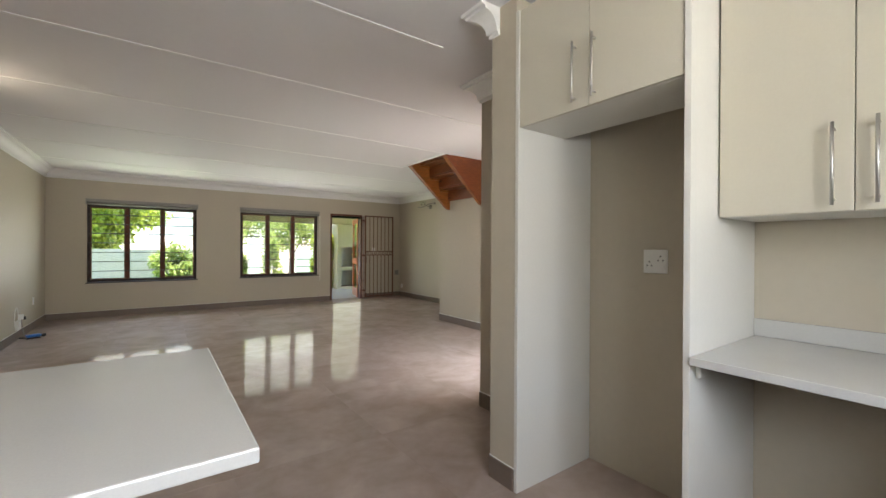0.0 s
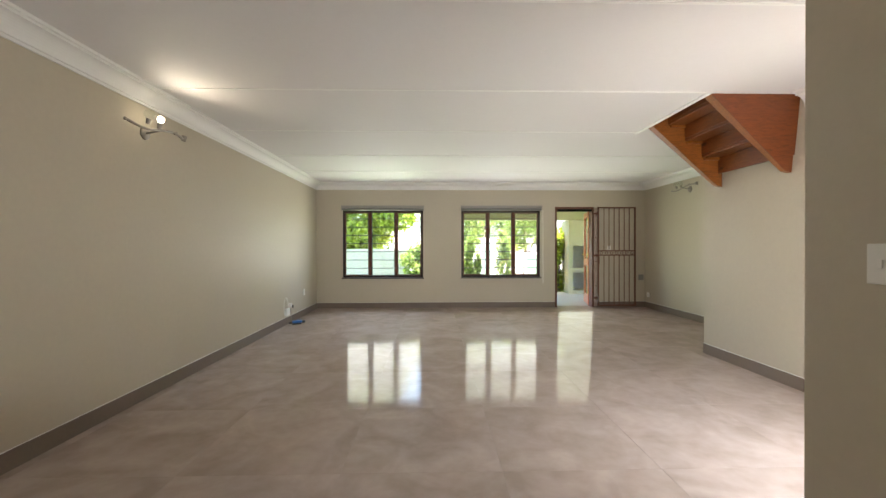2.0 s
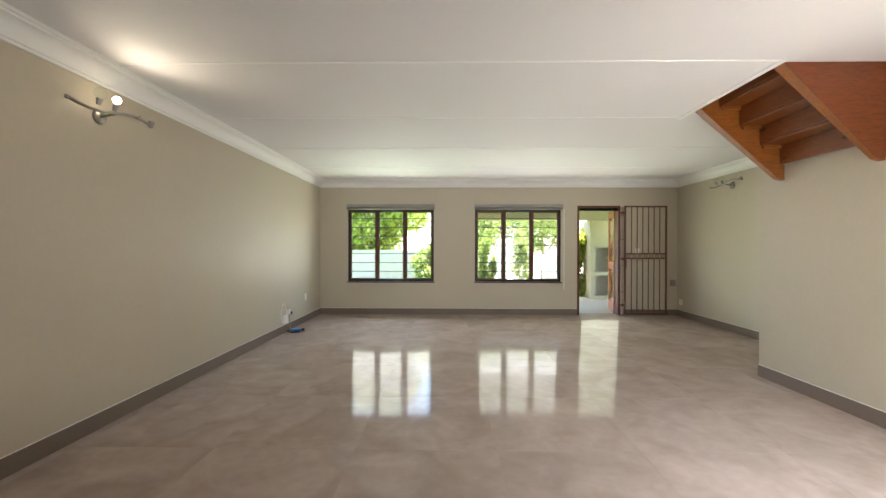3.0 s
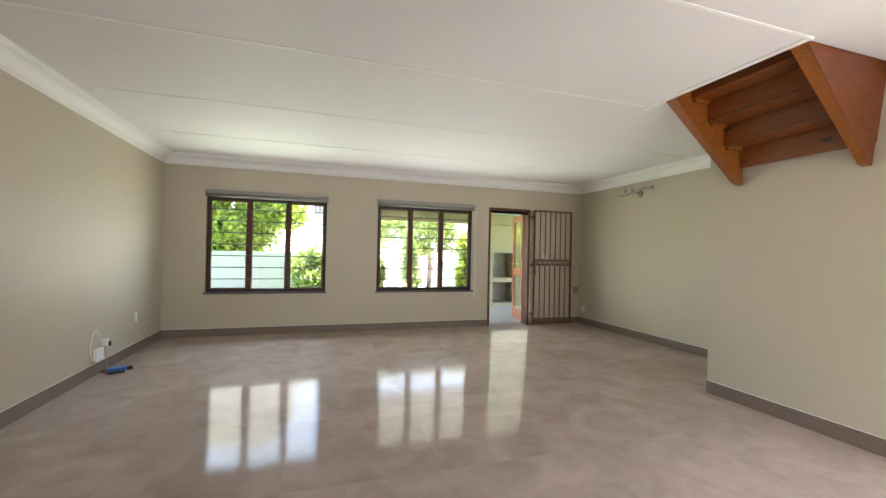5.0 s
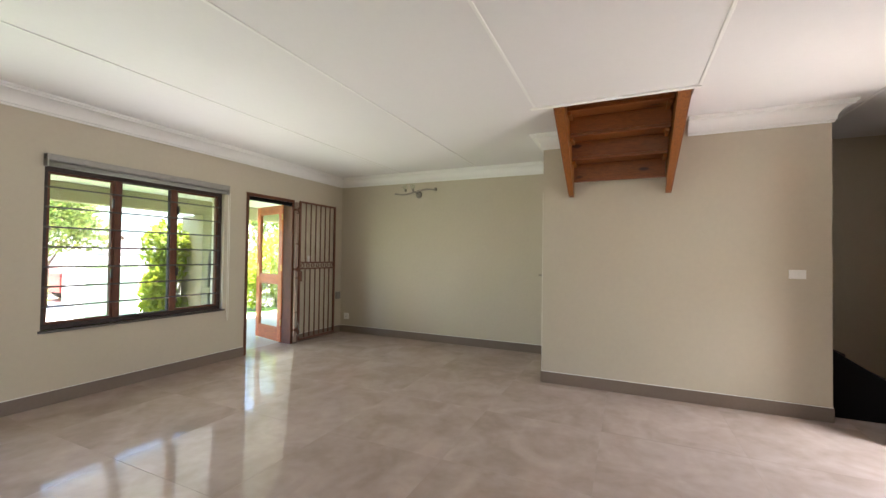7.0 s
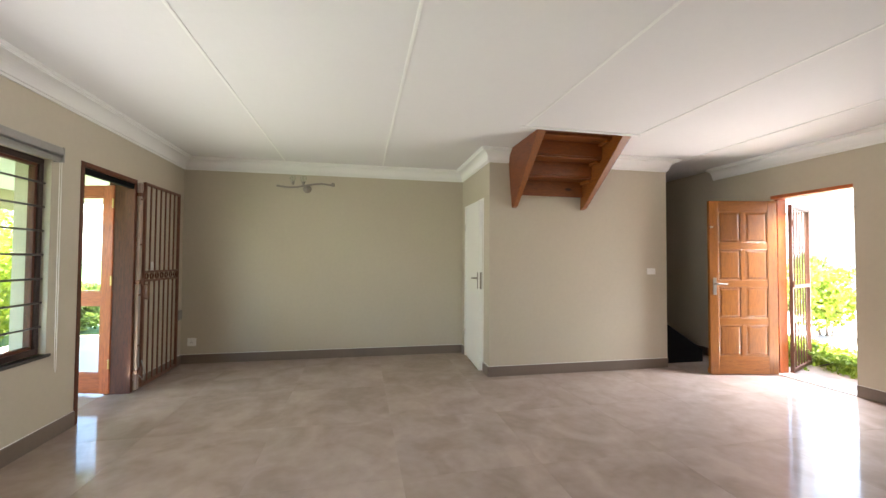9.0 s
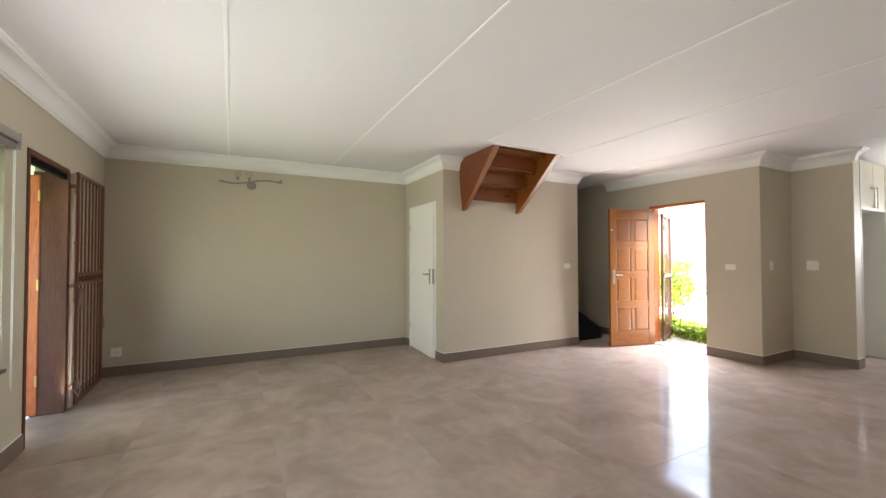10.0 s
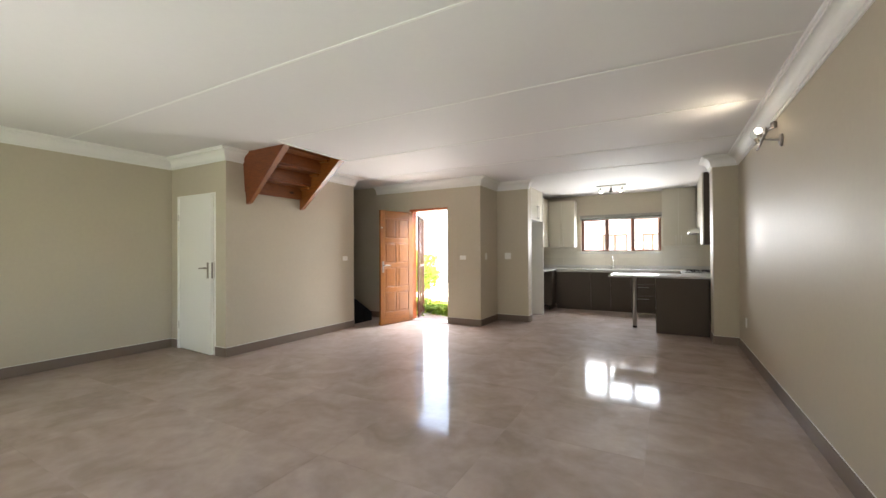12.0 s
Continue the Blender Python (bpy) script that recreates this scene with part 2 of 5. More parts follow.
SPLASH = surf("cream_glazed_tile", (0.60, 0.56, 0.47), 0.18, blotch=(3, 0.03), grain=(40, 0.02), bump=0.01, random_part=0.05)
SLATE = surf("dark_sill_tile", (0.06, 0.052, 0.046), 0.35, blotch=(4, 0.1))
GLASS = glass_material()
FROST = GLASS
BULB = glow("lit_bulb", (1.0, 0.85, 0.62), 1.4)
SPOT = glow("lit_spot", (1.0, 0.92, 0.8), 2)
# plaster greyed to carry the shade inside the barbecue niche
NICHE_SHADE = surf("niche_shade_plaster", (0.30, 0.265, 0.21), 0.85, blotch=(3, 0.15), grain=(30, 0.08), bump=0.2)
RENDER = surf("cream_render", (0.30, 0.25, 0.155), 0.8, blotch=(1, 0.05), grain=(40, 0.05), bump=0.2, where="World")
WHITEWALL = surf("white_garden_wall", (0.74, 0.67, 0.60), 0.8, blotch=(0.8, 0.06), grain=(30, 0.05), bump=0.25, where="World")
GARDENWALL = surf("pale_grey_garden_wall", (0.36, 0.305, 0.26), 0.8, blotch=(0.8, 0.08), grain=(30, 0.05), bump=0.25, where="World")
TILEGROUT = surf("cream_tile_grout", (0.47, 0.43, 0.355), 0.7, blotch=(3, 0.05))
PATIO = surf("tan_patio_tile", (0.30, 0.245, 0.20), 0.4, blotch=(1.2, 0.1), grain=(25, 0.06), bump=0.1, where="World")
PAVE = surf("pale_paving", (0.62, 0.57, 0.50), 0.7, blotch=(1.2, 0.12), grain=(25, 0.08), bump=0.2, where="World")
GRASS = surf("lawn_green", (0.055, 0.115, 0.016), 0.8, blotch=(1.5, 0.25), grain=(40, 0.3), bump=0.5, where="World")
BARK = surf("grey_brown_bark", (0.16, 0.12, 0.085), 0.85, blotch=(4, 0.2), grain=(30, 0.2), bump=0.6, bump_scale=30)
ROOF = surf("charcoal_roof", (0.10, 0.09, 0.085), 0.7, blotch=(1, 0.15), grain=(20, 0.1), where="World")


def leaf_material(name, col, back):
    m, n, l, p = nodes_of(name)
    oi, g = n.new("ShaderNodeNewGeometry"), n.new("ShaderNodeMapRange")
    l.new(oi.outputs["Random Per Island"], g.inputs["Value"])
    mix = n.new("ShaderNodeMix")
    mix.data_type = "RGBA"
    mix.inputs[6].default_value, mix.inputs[7].default_value = (*col, 1), (*back, 1)
    l.new(g.outputs[0], mix.inputs[0])
    l.new(mix.outputs[2], p.inputs["Base Color"])
    p.inputs["Roughness"].default_value = 0.5
    tr = n.new("ShaderNodeBsdfTranslucent")
    l.new(mix.outputs[2], tr.inputs["Color"])
    ms = n.new("ShaderNodeMixShader")
    ms.inputs[0].default_value = 0.45
    l.new(p.outputs[0], ms.inputs[1]), l.new(tr.outputs[0], ms.inputs[2])
    l.new(ms.outputs[0], n["Material Output"].inputs["Surface"])
    return m


LEAF_LIME = leaf_material("lime_leaves", (0.15, 0.215, 0.015), (0.37, 0.40, 0.042))
LEAF_GREEN = leaf_material("green_leaves", (0.10, 0.155, 0.026), (0.26, 0.29, 0.07))
LEAF_PALE = leaf_material("pale_lime_leaves", (0.17, 0.25, 0.02), (0.34, 0.42, 0.06))

# ---- building helpers ----


def box(bm, x0, x1, y0, y1, z0, z1, bevel=0.0):
    v = [bm.verts.new(c) for c in ((x0, y0, z0), (x1, y0, z0), (x1, y1, z0), (x0, y1, z0), (x0, y0, z1), (x1, y0, z1), (x1, y1, z1), (x0, y1, z1))]
    f = [bm.faces.new([v[i] for i in q]) for q in ((3, 2, 1, 0), (4, 5, 6, 7), (0, 1, 5, 4), (1, 2, 6, 5), (2, 3, 7, 6), (3, 0, 4, 7))]
    if bevel:
        bmesh.ops.bevel(bm, geom=list({e for q in f for e in q.edges}), offset=bevel, segments=2, affect="EDGES", profile=0.5)
    return bm


def boxed(x0, x1, y0, y1, z0, z1, bevel=0.0):
    return box(bmesh.new(), x0, x1, y0, y1, z0, z1, bevel)


def rod(bm, a, b, r, r2=None, seg=12):
    """A round bar from a to b."""
    a, b = Vector(a), Vector(b)
    d = b - a
    m = Matrix.Translation((a + b) / 2) @ d.to_track_quat("Z", "Y").to_matrix().to_4x4()
    bmesh.ops.create_cone(bm, cap_ends=True, segments=seg, radius1=r, radius2=r if r2 is None else r2, depth=d.length, matrix=m)
    return bm


def rodded(a, b, r, r2=None, seg=12):
    return rod(bmesh.new(), a, b, r, r2, seg)


def ball(bm, c, r, scale=(1, 1, 1), seg=16):
    bmesh.ops.create_uvsphere(bm, u_segments=seg, v_segments=seg // 2, radius=r, matrix=Matrix.Translation(c) @ Matrix.Diagonal((*scale, 1)))
    return bm


def tube(points, r, seg=8):
    """A bent pipe or cable through the points, swept as one skin."""
    bm, pts, rings = bmesh.new(), [Vector(p) for p in points], []
    side = None
    for i, p in enumerate(pts):
        d = (pts[min(i + 1, len(pts) - 1)] - pts[max(i - 1, 0)]).normalized()
        if side is None:
            side = d.orthogonal().normalized()
        side = (side - d * side.dot(d)).normalized()
        up = d.cross(side)
        rings.append([bm.verts.new(p + (side * math.cos(a) + up * math.sin(a)) * r) for a in [2 * math.pi * k / seg for k in range(seg)]])
    for a, b in zip(rings, rings[1:]):
        for k in range(seg):
            bm.faces.new((a[k], a[(k + 1) % seg], b[(k + 1) % seg], b[k]))
    bm.faces.new(rings[0][::-1]), bm.faces.new(rings[-1])
    bmesh.ops.recalc_face_normals(bm, faces=bm.faces)
    return bm


def prism(bm, profile, axis, a, b):
    """A profile (pairs) extruded along an axis from a to b. The pairs are the other two coordinates in order."""
    def put(p, t):
        return {"x": (t, p[0], p[1]), "y": (p[0], t, p[1]), "z": (p[0], p[1], t)}[axis]
    A = [bm.verts.new(put(p, a)) for p in profile]
    B = [bm.verts.new(put(p, b)) for p in profile]
    k = len(profile)
    for i in range(k):
        bm.faces.new((A[i], A[(i + 1) % k], B[(i + 1) % k], B[i]))
    bm.faces.new(A[::-1]), bm.faces.new(B)
    bmesh.ops.recalc_face_normals(bm, faces=bm.faces)
    return bm


def mesh_of(name, bm, material, smooth=False):
    me = bpy.data.meshes.new(name)
    bm.normal_update()
    bm.to_mesh(me)
    bm.free()
    me.materials.append(material)
    if smooth:
        me.polygons.foreach_set("use_smooth", [True] * len(me.polygons))
    return me


def part(name, bm, material, parent, label="", smooth=False):
    """One mesh under a thing or a part; the bmesh is in the top thing's own frame."""
    ob = new(name, mesh_of(name, bm, material, smooth))
    ob.parent = parent
    return tagged(ob, label)


def thing(name, m, label, category, group="", kind=""):
    ob = new(name)
    ob.empty_display_size = 0.1
    ob.matrix_world = m
    return tagged(ob, label, category, group, kind)


def solo(name, bm, material, label, category, kind="", at=None, smooth=False):
    """A thing that is one mesh; its bmesh is in the world's frame, its origin goes to at."""
    if at is not None:
        bmesh.ops.translate(bm, verts=bm.verts, vec=-Vector(at))
    ob = new(name, mesh_of(name, bm, material, smooth))
    if at is not None:
        ob.location = at
    return tagged(ob, label, category, "", kind)


def panel_with_holes(axis, p0, p1, u0, u1, v0, v1, holes):
    """A slab between p0 and p1 on one axis, with rectangular holes (u0, u1, v0, v1) right through it; only outer faces are made."""
    us = sorted({u0, u1, *[min(max(h[i], u0), u1) for h in holes for i in (0, 1)]})
    vs = sorted({v0, v1, *[min(max(h[i], v0), v1) for h in holes for i in (2, 3)]})

    def solid(i, j):
        if not (0 <= i < len(us) - 1 and 0 <= j < len(vs) - 1):
            return False
        u, v = (us[i] + us[i + 1]) / 2, (vs[j] + vs[j + 1]) / 2
        return not any(h[0] < u < h[1] and h[2] < v < h[3] for h in holes)

    bm, cache = bmesh.new(), {}

    def vert(p, u, v):
        k = (p, u, v)
        if k not in cache:
            cache[k] = bm.verts.new({"x": (p, u, v), "y": (u, p, v), "z": (u, v, p)}[axis])
        return cache[k]

    for i in range(len(us) - 1):
        for j in range(len(vs) - 1):
            if not solid(i, j):
                continue
            a, b, c, d = us[i], us[i + 1], vs[j], vs[j + 1]
            for p in (p0, p1):
                bm.faces.new([vert(p, *q) for q in ((a, c), (b, c), (b, d), (a, d))])
            for di, dj, q0, q1 in ((-1, 0, (a, c), (a, d)), (1, 0, (b, c), (b, d)), (0, -1, (a, c), (b, c)), (0, 1, (a, d), (b, d))):
                if not solid(i + di, j + dj):
                    bm.faces.new([vert(p0, *q0), vert(p1, *q0), vert(p1, *q1), vert(p0, *q1)])
    bmesh.ops.recalc_face_normals(bm, faces=bm.faces)
    return bm


def structure(name, bm, material, label, category, smooth=False):
    return tagged(new(name, mesh_of(name, bm, material, smooth)), label, category, "", "structure")


# ---- plan, in metres ----
H = 2.585                      # ceiling
XR = 6.835                     # wall opposite the long wall
XS = 5.612                     # wall under the stairs
YW = -3.620                    # return wall with the white door
YS = -5.945                    # end of the wall under the stairs
YD = -6.97                     # front door wall
XP = 3.664                     # projecting corner
YP = -7.754                    # stub wall, living side
XF = 3.060                     # stub wall end, front of the fridge housing
XB = 3.68                      # kitchen side wall
YK = -10.42                    # kitchen window wall
WIN1 = (0.53, 2.19, 0.63, 2.02)
WIN2 = (2.98, 4.63, 0.63, 2.02)
GDOOR = (4.935, 5.75, -0.2, 2.09)
FDOOR = (4.31, 5.13, -0.2, 2.10)
KWIN = (0.95, 2.60, 1.265, 2.055)
WDOOR = (5.82, 6.69, -0.2, 2.06)
TOP = H + 0.9
structure("wall_west", panel_with_holes("x", -0.22, 0.0, YK - 0.22, 0.22, -0.1, TOP, []), WALL, "long plain wall painted warm taupe", "wall")
structure("wall_north", panel_with_holes("y", 0.0, 0.22, 0.0, XR, -0.1, TOP, [WIN1, WIN2, GDOOR]), WALL, "taupe painted wall with two windows and a garden door", "wall")
structure("wall_east", panel_with_holes("x", XR, XR + 0.22, YD - 0.2, 0.22, -0.1, TOP, []), WALL, "plain taupe painted side wall", "wall")
structure("wall_return", panel_with_holes("y", YW - 0.12, YW, XS, XR, -0.1, TOP, [WDOOR]), WALL, "short taupe wall with a white door", "wall")
structure("wall_stairs", panel_with_holes("x", XS, XS + 0.12, YS, YW - 0.12, -0.1, H + 0.5, [(-4.78, -3.93, 2.16, H + 0.01)]), WALL, "taupe wall below the timber stairs", "wall")
structure("wall_front_door", panel_with_holes("y", YD - 0.22, YD, XP, XR, -0.1, TOP, [FDOOR]), WALL, "taupe wall with the open front door", "wall")
structure("wall_corner", panel_with_holes("x", XP, XP + 0.1, YP - 0.1, YD - 0.22, -0.1, TOP, []), WALL, "narrow taupe side of the projecting corner", "wall")
structure("wall_stub", panel_with_holes("y", YP - 0.185, YP, XF, XP, -0.1, TOP, []), WALL, "taupe stub wall between living room and kitchen", "wall")
structure("wall_kitchen_side", panel_with_holes("x", XB, XB + 0.2, YK - 0.22, YP - 0.185, -0.1, TOP, []), WALL, "taupe kitchen side wall", "wall")
structure("wall_kitchen_window", panel_with_holes("y", YK - 0.22, YK, 0.0, XB, -0.1, TOP, [KWIN]), WALL, "taupe kitchen wall with a wide window", "wall")
structure("wall_pier", panel_with_holes("y", -7.66, -7.24, 0.0, 0.29, -0.1, TOP, []), WALL, "taupe pier on the long wall beside the kitchen", "wall")
# ceiling with the stair opening, and a lid over the upper stair
structure("ceiling", panel_with_holes("z", H, H + 0.1, -0.22, XR + 0.22, YK - 0.22, 0.22, [(4.80, XS, -4.88, -3.86), (XS + 0.12, XR, -5.72, YW - 0.12), (XB + 0.2, XR + 0.3, YK - 0.3, YD - 0.55)]), CEIL, "white painted board ceiling with narrow joint strips", "ceiling")
structure("roof_slab", panel_with_holes("z", TOP, TOP + 0.1, -0.3, XR + 0.3, YK - 0.3, 0.3, [(XB + 0.3, XR + 0.4, YK - 0.4, YD - 0.3)]), CEIL, "flat slab above the ceiling void", "roof")
bm = bmesh.new()
for y in (-1.22, -2.465, -3.70, -4.905, -6.15, -7.27):
    x1 = XR - 0.1 if y > YW else (4.80 if y > -5 else (XS - 0.1 if y > YS else (XR if y > YD else (XF if y > -8 else XB))))
    box(bm, 0.08, x1, y - 0.011, y + 0.011, H - 0.006, H, 0.0025)
box(bm, 4.755, 4.797, -4.915, -3.66, H - 0.014, H, 0.004)
structure("ceiling_joint_strips", bm, CORN, "narrow white cover strips over the ceiling joints", "trim")


def cornice_profile():
    """Cove cornice: distance from the wall, height."""
    pts = [(0.0, H - 0.148), (0.012, H - 0.148), (0.014, H - 0.132), (0.024, H - 0.128)]
    pts += [(0.024 + 0.082 * (1 - math.cos(a)), H - 0.128 + 0.094 * math.sin(a)) for a in [math.pi / 2 * i / 8 for i in range(1, 9)]]
    pts += [(0.108, H - 0.022), (0.124, H - 0.018), (0.126, H), (0.0, H)]
    return pts


def cornice(bm, run):
    """A mitred cornice along wall corners (x, y); the room lies on the left of the way."""
    prof, rings = cornice_profile(), []
    for i, p in enumerate(run):
        p = Vector(p)
        d0 = (p - Vector(run[i - 1])).normalized() if i else None
        d1 = (Vector(run[i + 1]) - p).normalized() if i + 1 < len(run) else None
        d0, d1 = d0 or d1, d1 or d0
        n0, n1 = Vector((-d0.y, d0.x)), Vector((-d1.y, d1.x))
        m = (n0 + n1) / (1 + n0.dot(n1))
        rings.append([bm.verts.new((p.x + m.x * u, p.y + m.y * u, z)) for u, z in prof])
    k = len(prof)
    for a, b in zip(rings, rings[1:]):
        for i in range(k):
            bm.faces.new((a[i], a[(i + 1) % k], b[(i + 1) % k], b[i]))
    bm.faces.new(rings[0]), bm.faces.new(rings[-1][::-1])
    bmesh.ops.recalc_face_normals(bm, faces=bm.faces)


bm = bmesh.new()
cornice(bm, [(0.29, -7.66), (0.29, -7.24), (0.0, -7.24), (0, 0), (XR, 0), (XR, YW), (XS, YW), (XS, -3.855)][::-1])
cornice(bm, [(XS, -4.93), (XS, YS), (XS + 0.12, YS)][::-1])
cornice(bm, [(XS + 0.3, YD), (XP, YD), (XP, YP), (XF, YP), (XF, YP - 0.06)][::-1])
structure("cornice", bm, CORN, "white moulded cove cornice round the living room", "trim")


def skirting(bm, run, h, t, z0):
    """Upright strips along wall corners (x, y), t thick on the left of the way, from z0 to h."""
    for (xa, ya), (xb, yb) in zip(run, run[1:]):
        d = (Vector((xb, yb)) - Vector((xa, ya))).normalized()
        nx, ny = -d.y * t, d.x * t
        xs, ys = sorted((xa, xb, xa + nx, xb + nx)), sorted((ya, yb, ya + ny, yb + ny))
        box(bm, xs[0], xs[-1], ys[0], ys[-1], z0, h, 0.002 if z0 == 0 else 0.0)


SKIRTING_RUNS = [
    [(0, 0), (0, -7.24), (0.29, -7.24), (0.29, -7.66)],
    [(GDOOR[0], 0), (0, 0)],
    [(XR, 0), (GDOOR[1], 0)],
    [(XR, YW), (XR, 0)],
    [(WDOOR[1], YW), (XR, YW)],
    [(XS, YW), (WDOOR[0], YW)],
    [(XS, YS), (XS, YW)],
    [(XS + 0.12, YS), (XS, YS)],
    [(XF, YP - 0.185), (XF, YP), (XP, YP), (XP, YD), (FDOOR[0], YD)],
    [(FDOOR[1], YD), (XR, YD)],
]
bm, caulk = bmesh.new(), bmesh.new()
for run in SKIRTING_RUNS:
    skirting(bm, run, 0.115, 0.012, 0.0)
    skirting(caulk, run, 0.119, 0.005, 0.1145)
structure("baseboard", bm, SKIRT, "taupe tiled skirting along the walls", "baseboard")
structure("caulk_line", caulk, CORN, "thin pale caulk line along the top of the skirting", "trim")

# ---- windows and outer doors ----


def window(name, x0, x1, z0, z1, y, side, label, bars=7, light=(DARKWOOD, WINWOOD), sash=(0, 2)):
    """A three-light timber window. y: inner face of the frame; side: +1 if the outside lies towards +y."""
    w = thing(name, pose((x0 + x1) / 2, y, z0), label, "window", "", "structure")
    hw, h, f = (x1 - x0) / 2, z1 - z0, 0.040
    d0, d1 = sorted((0.0, 0.07 * side))
    bm = bmesh.new()
    for a in ((-hw, hw, 0, f), (-hw, hw, h - f, h), (-hw, -hw + f, f, h - f), (hw - f, hw, f, h - f)):
        box(bm, a[0], a[1], d0, d1, a[2], a[3], 0.004)
    part("frame", bm, light[0], w)
    third = (2 * hw - 2 * f) / 3
    for i in (1, 2):
        c = -hw + f + third * i
        part("mullion", boxed(c - 0.028, c + 0.028, d0, d1, f, h - f, 0.005), light[1], w)
    for i in range(3):
        a = -hw + f + third * i + (0.028 if i else 0.0)
        b = -hw + f + third * (i + 1) - (0.028 if i < 2 else 0.0)
        s0, s1 = sorted((0.012 * side, 0.055 * side))
        k = 0.022 if i in sash else 0.010
        sm = bmesh.new()
        for q in ((a, b, f, f + k), (a, b, h - f - k, h - f), (a, a + k, f + k, h - f - k), (b - k, b, f + k, h - f - k)):
            box(sm, q[0] + 0.001, q[1] - 0.001, s0, s1, q[2] + 0.001, q[3] - 0.001, 0.003)
        s = part("sash", sm, light[1] if i in sash else light[0], w)
        g = part("pane", boxed(a + k - 0.004, b - k + 0.004, 0.030 * side, 0.034 * side, f + k - 0.004, h - f - k + 0.004), GLASS, s)
        g.visible_shadow = False
        if i in sash:
            bm = bmesh.new()
            xh = b - 0.016 if i == 0 else a + 0.016
            for zz in (0.30, 0.78):
                box(bm, xh - 0.008, xh + 0.008, -0.014 * side, 0.012 * side, h * zz, h * zz + 0.09, 0.003)
            part("window_catch", bm, BARS, s)
    for i in range(bars):
        z = f + (h - 2 * f) * (i + 0.9) / (bars + 0.7)
        part("burglar_bar", rodded((-hw + 0.01, -0.012 * side, z), (hw - 0.01, -0.012 * side, z), 0.0075, seg=8), BARS, w)
    return w


window("window_1", WIN1[0], WIN1[1], WIN1[2], WIN1[3], 0.045, 1, "three-light dark timber window with thin burglar bars")
window("window_2", WIN2[0], WIN2[1], WIN2[2], WIN2[3], 0.045, 1, "three-light dark timber window opening to the covered patio")
window("window_3", KWIN[0], KWIN[1], KWIN[2], KWIN[3], YK - 0.06, -1, "three-light reddish timber kitchen window over the sink", bars=0, light=(MERANTI_DULL, MERANTI_DULL))
for n, q in (("window_sill_1", WIN1), ("window_sill_2", WIN2)):
    structure(n, boxed(q[0] - 0.015, q[1] + 0.02, -0.022, 0.045, q[2] - 0.022, q[2], 0.004), SLATE, "narrow dark tiled window sill", "sill")
structure("window_sill_3", boxed(KWIN[0] - 0.02, KWIN[1] + 0.02, YK - 0.06, YK + 0.02, KWIN[2] - 0.03, KWIN[2], 0.004), QUARTZ, "narrow white kitchen window sill", "sill")


def blind(x0, x1, z, y, s, chain=True):
    b = thing("roller_blind", pose((x0 + x1) / 2, y, z), "rolled-up blind in a pale rail above the window", "blind", "rolled-up window blinds")
    hw = (x1 - x0) / 2
    part("rail", boxed(-hw, hw, *sorted((0.0, -0.065 * s)), 0.030, 0.086, 0.008), BLIND, b)
    part("rolled_fabric", rodded((-hw + 0.01, -0.030 * s, 0.006), (hw - 0.01, -0.030 * s, 0.006), 0.024, seg=14), GREYPLASTIC, b, "dark rolled fabric edge", True)
    for x in (-hw, hw - 0.012):
        part("end_cap", boxed(x, x + 0.012, *sorted((0.0, -0.068 * s)), -0.02, 0.088, 0.003), BLIND, b)
    if chain:
        part("bead_chain", tube([(hw + 0.01, -0.03 * s, 0.02), (hw + 0.012, -0.03 * s, -0.7), (hw + 0.016, -0.032 * s, -1.50), (hw + 0.026, -0.032 * s, -1.54), (hw + 0.036, -0.03 * s, -1.50), (hw + 0.03, -0.03 * s, 0.0)], 0.0025, 6), PLASTIC, b, "thin looped bead chain")
    return b


blind(WIN1[0] - 0.01, WIN1[1] + 0.02, 2.025, -0.001, 1, False)
blind(WIN2[0] - 0.01, WIN2[1] + 0.02, 2.025, -0.001, 1)
blind(KWIN[0] - 0.02, KWIN[1] + 0.02, 2.035, YK + 0.001, -1, False)

# garden door frame, leaf and folding security gate
fr = thing("door_frame_1", pose((GDOOR[0] + GDOOR[1]) / 2, 0.0, 0.0), "dark timber frame of the open garden door", "door frame", "", "structure")
hw = (GDOOR[1] - GDOOR[0]) / 2
for a, b in ((-hw, -hw + 0.04), (hw - 0.04, hw)):
    part("jamb", boxed(a, b, -0.008, 0.215, 0.0, GDOOR[3] - 0.04, 0.004), WINWOOD, fr)
part("head", boxed(-hw, hw, -0.008, 0.14, GDOOR[3] - 0.04, GDOOR[3], 0.004), WINWOOD, fr)


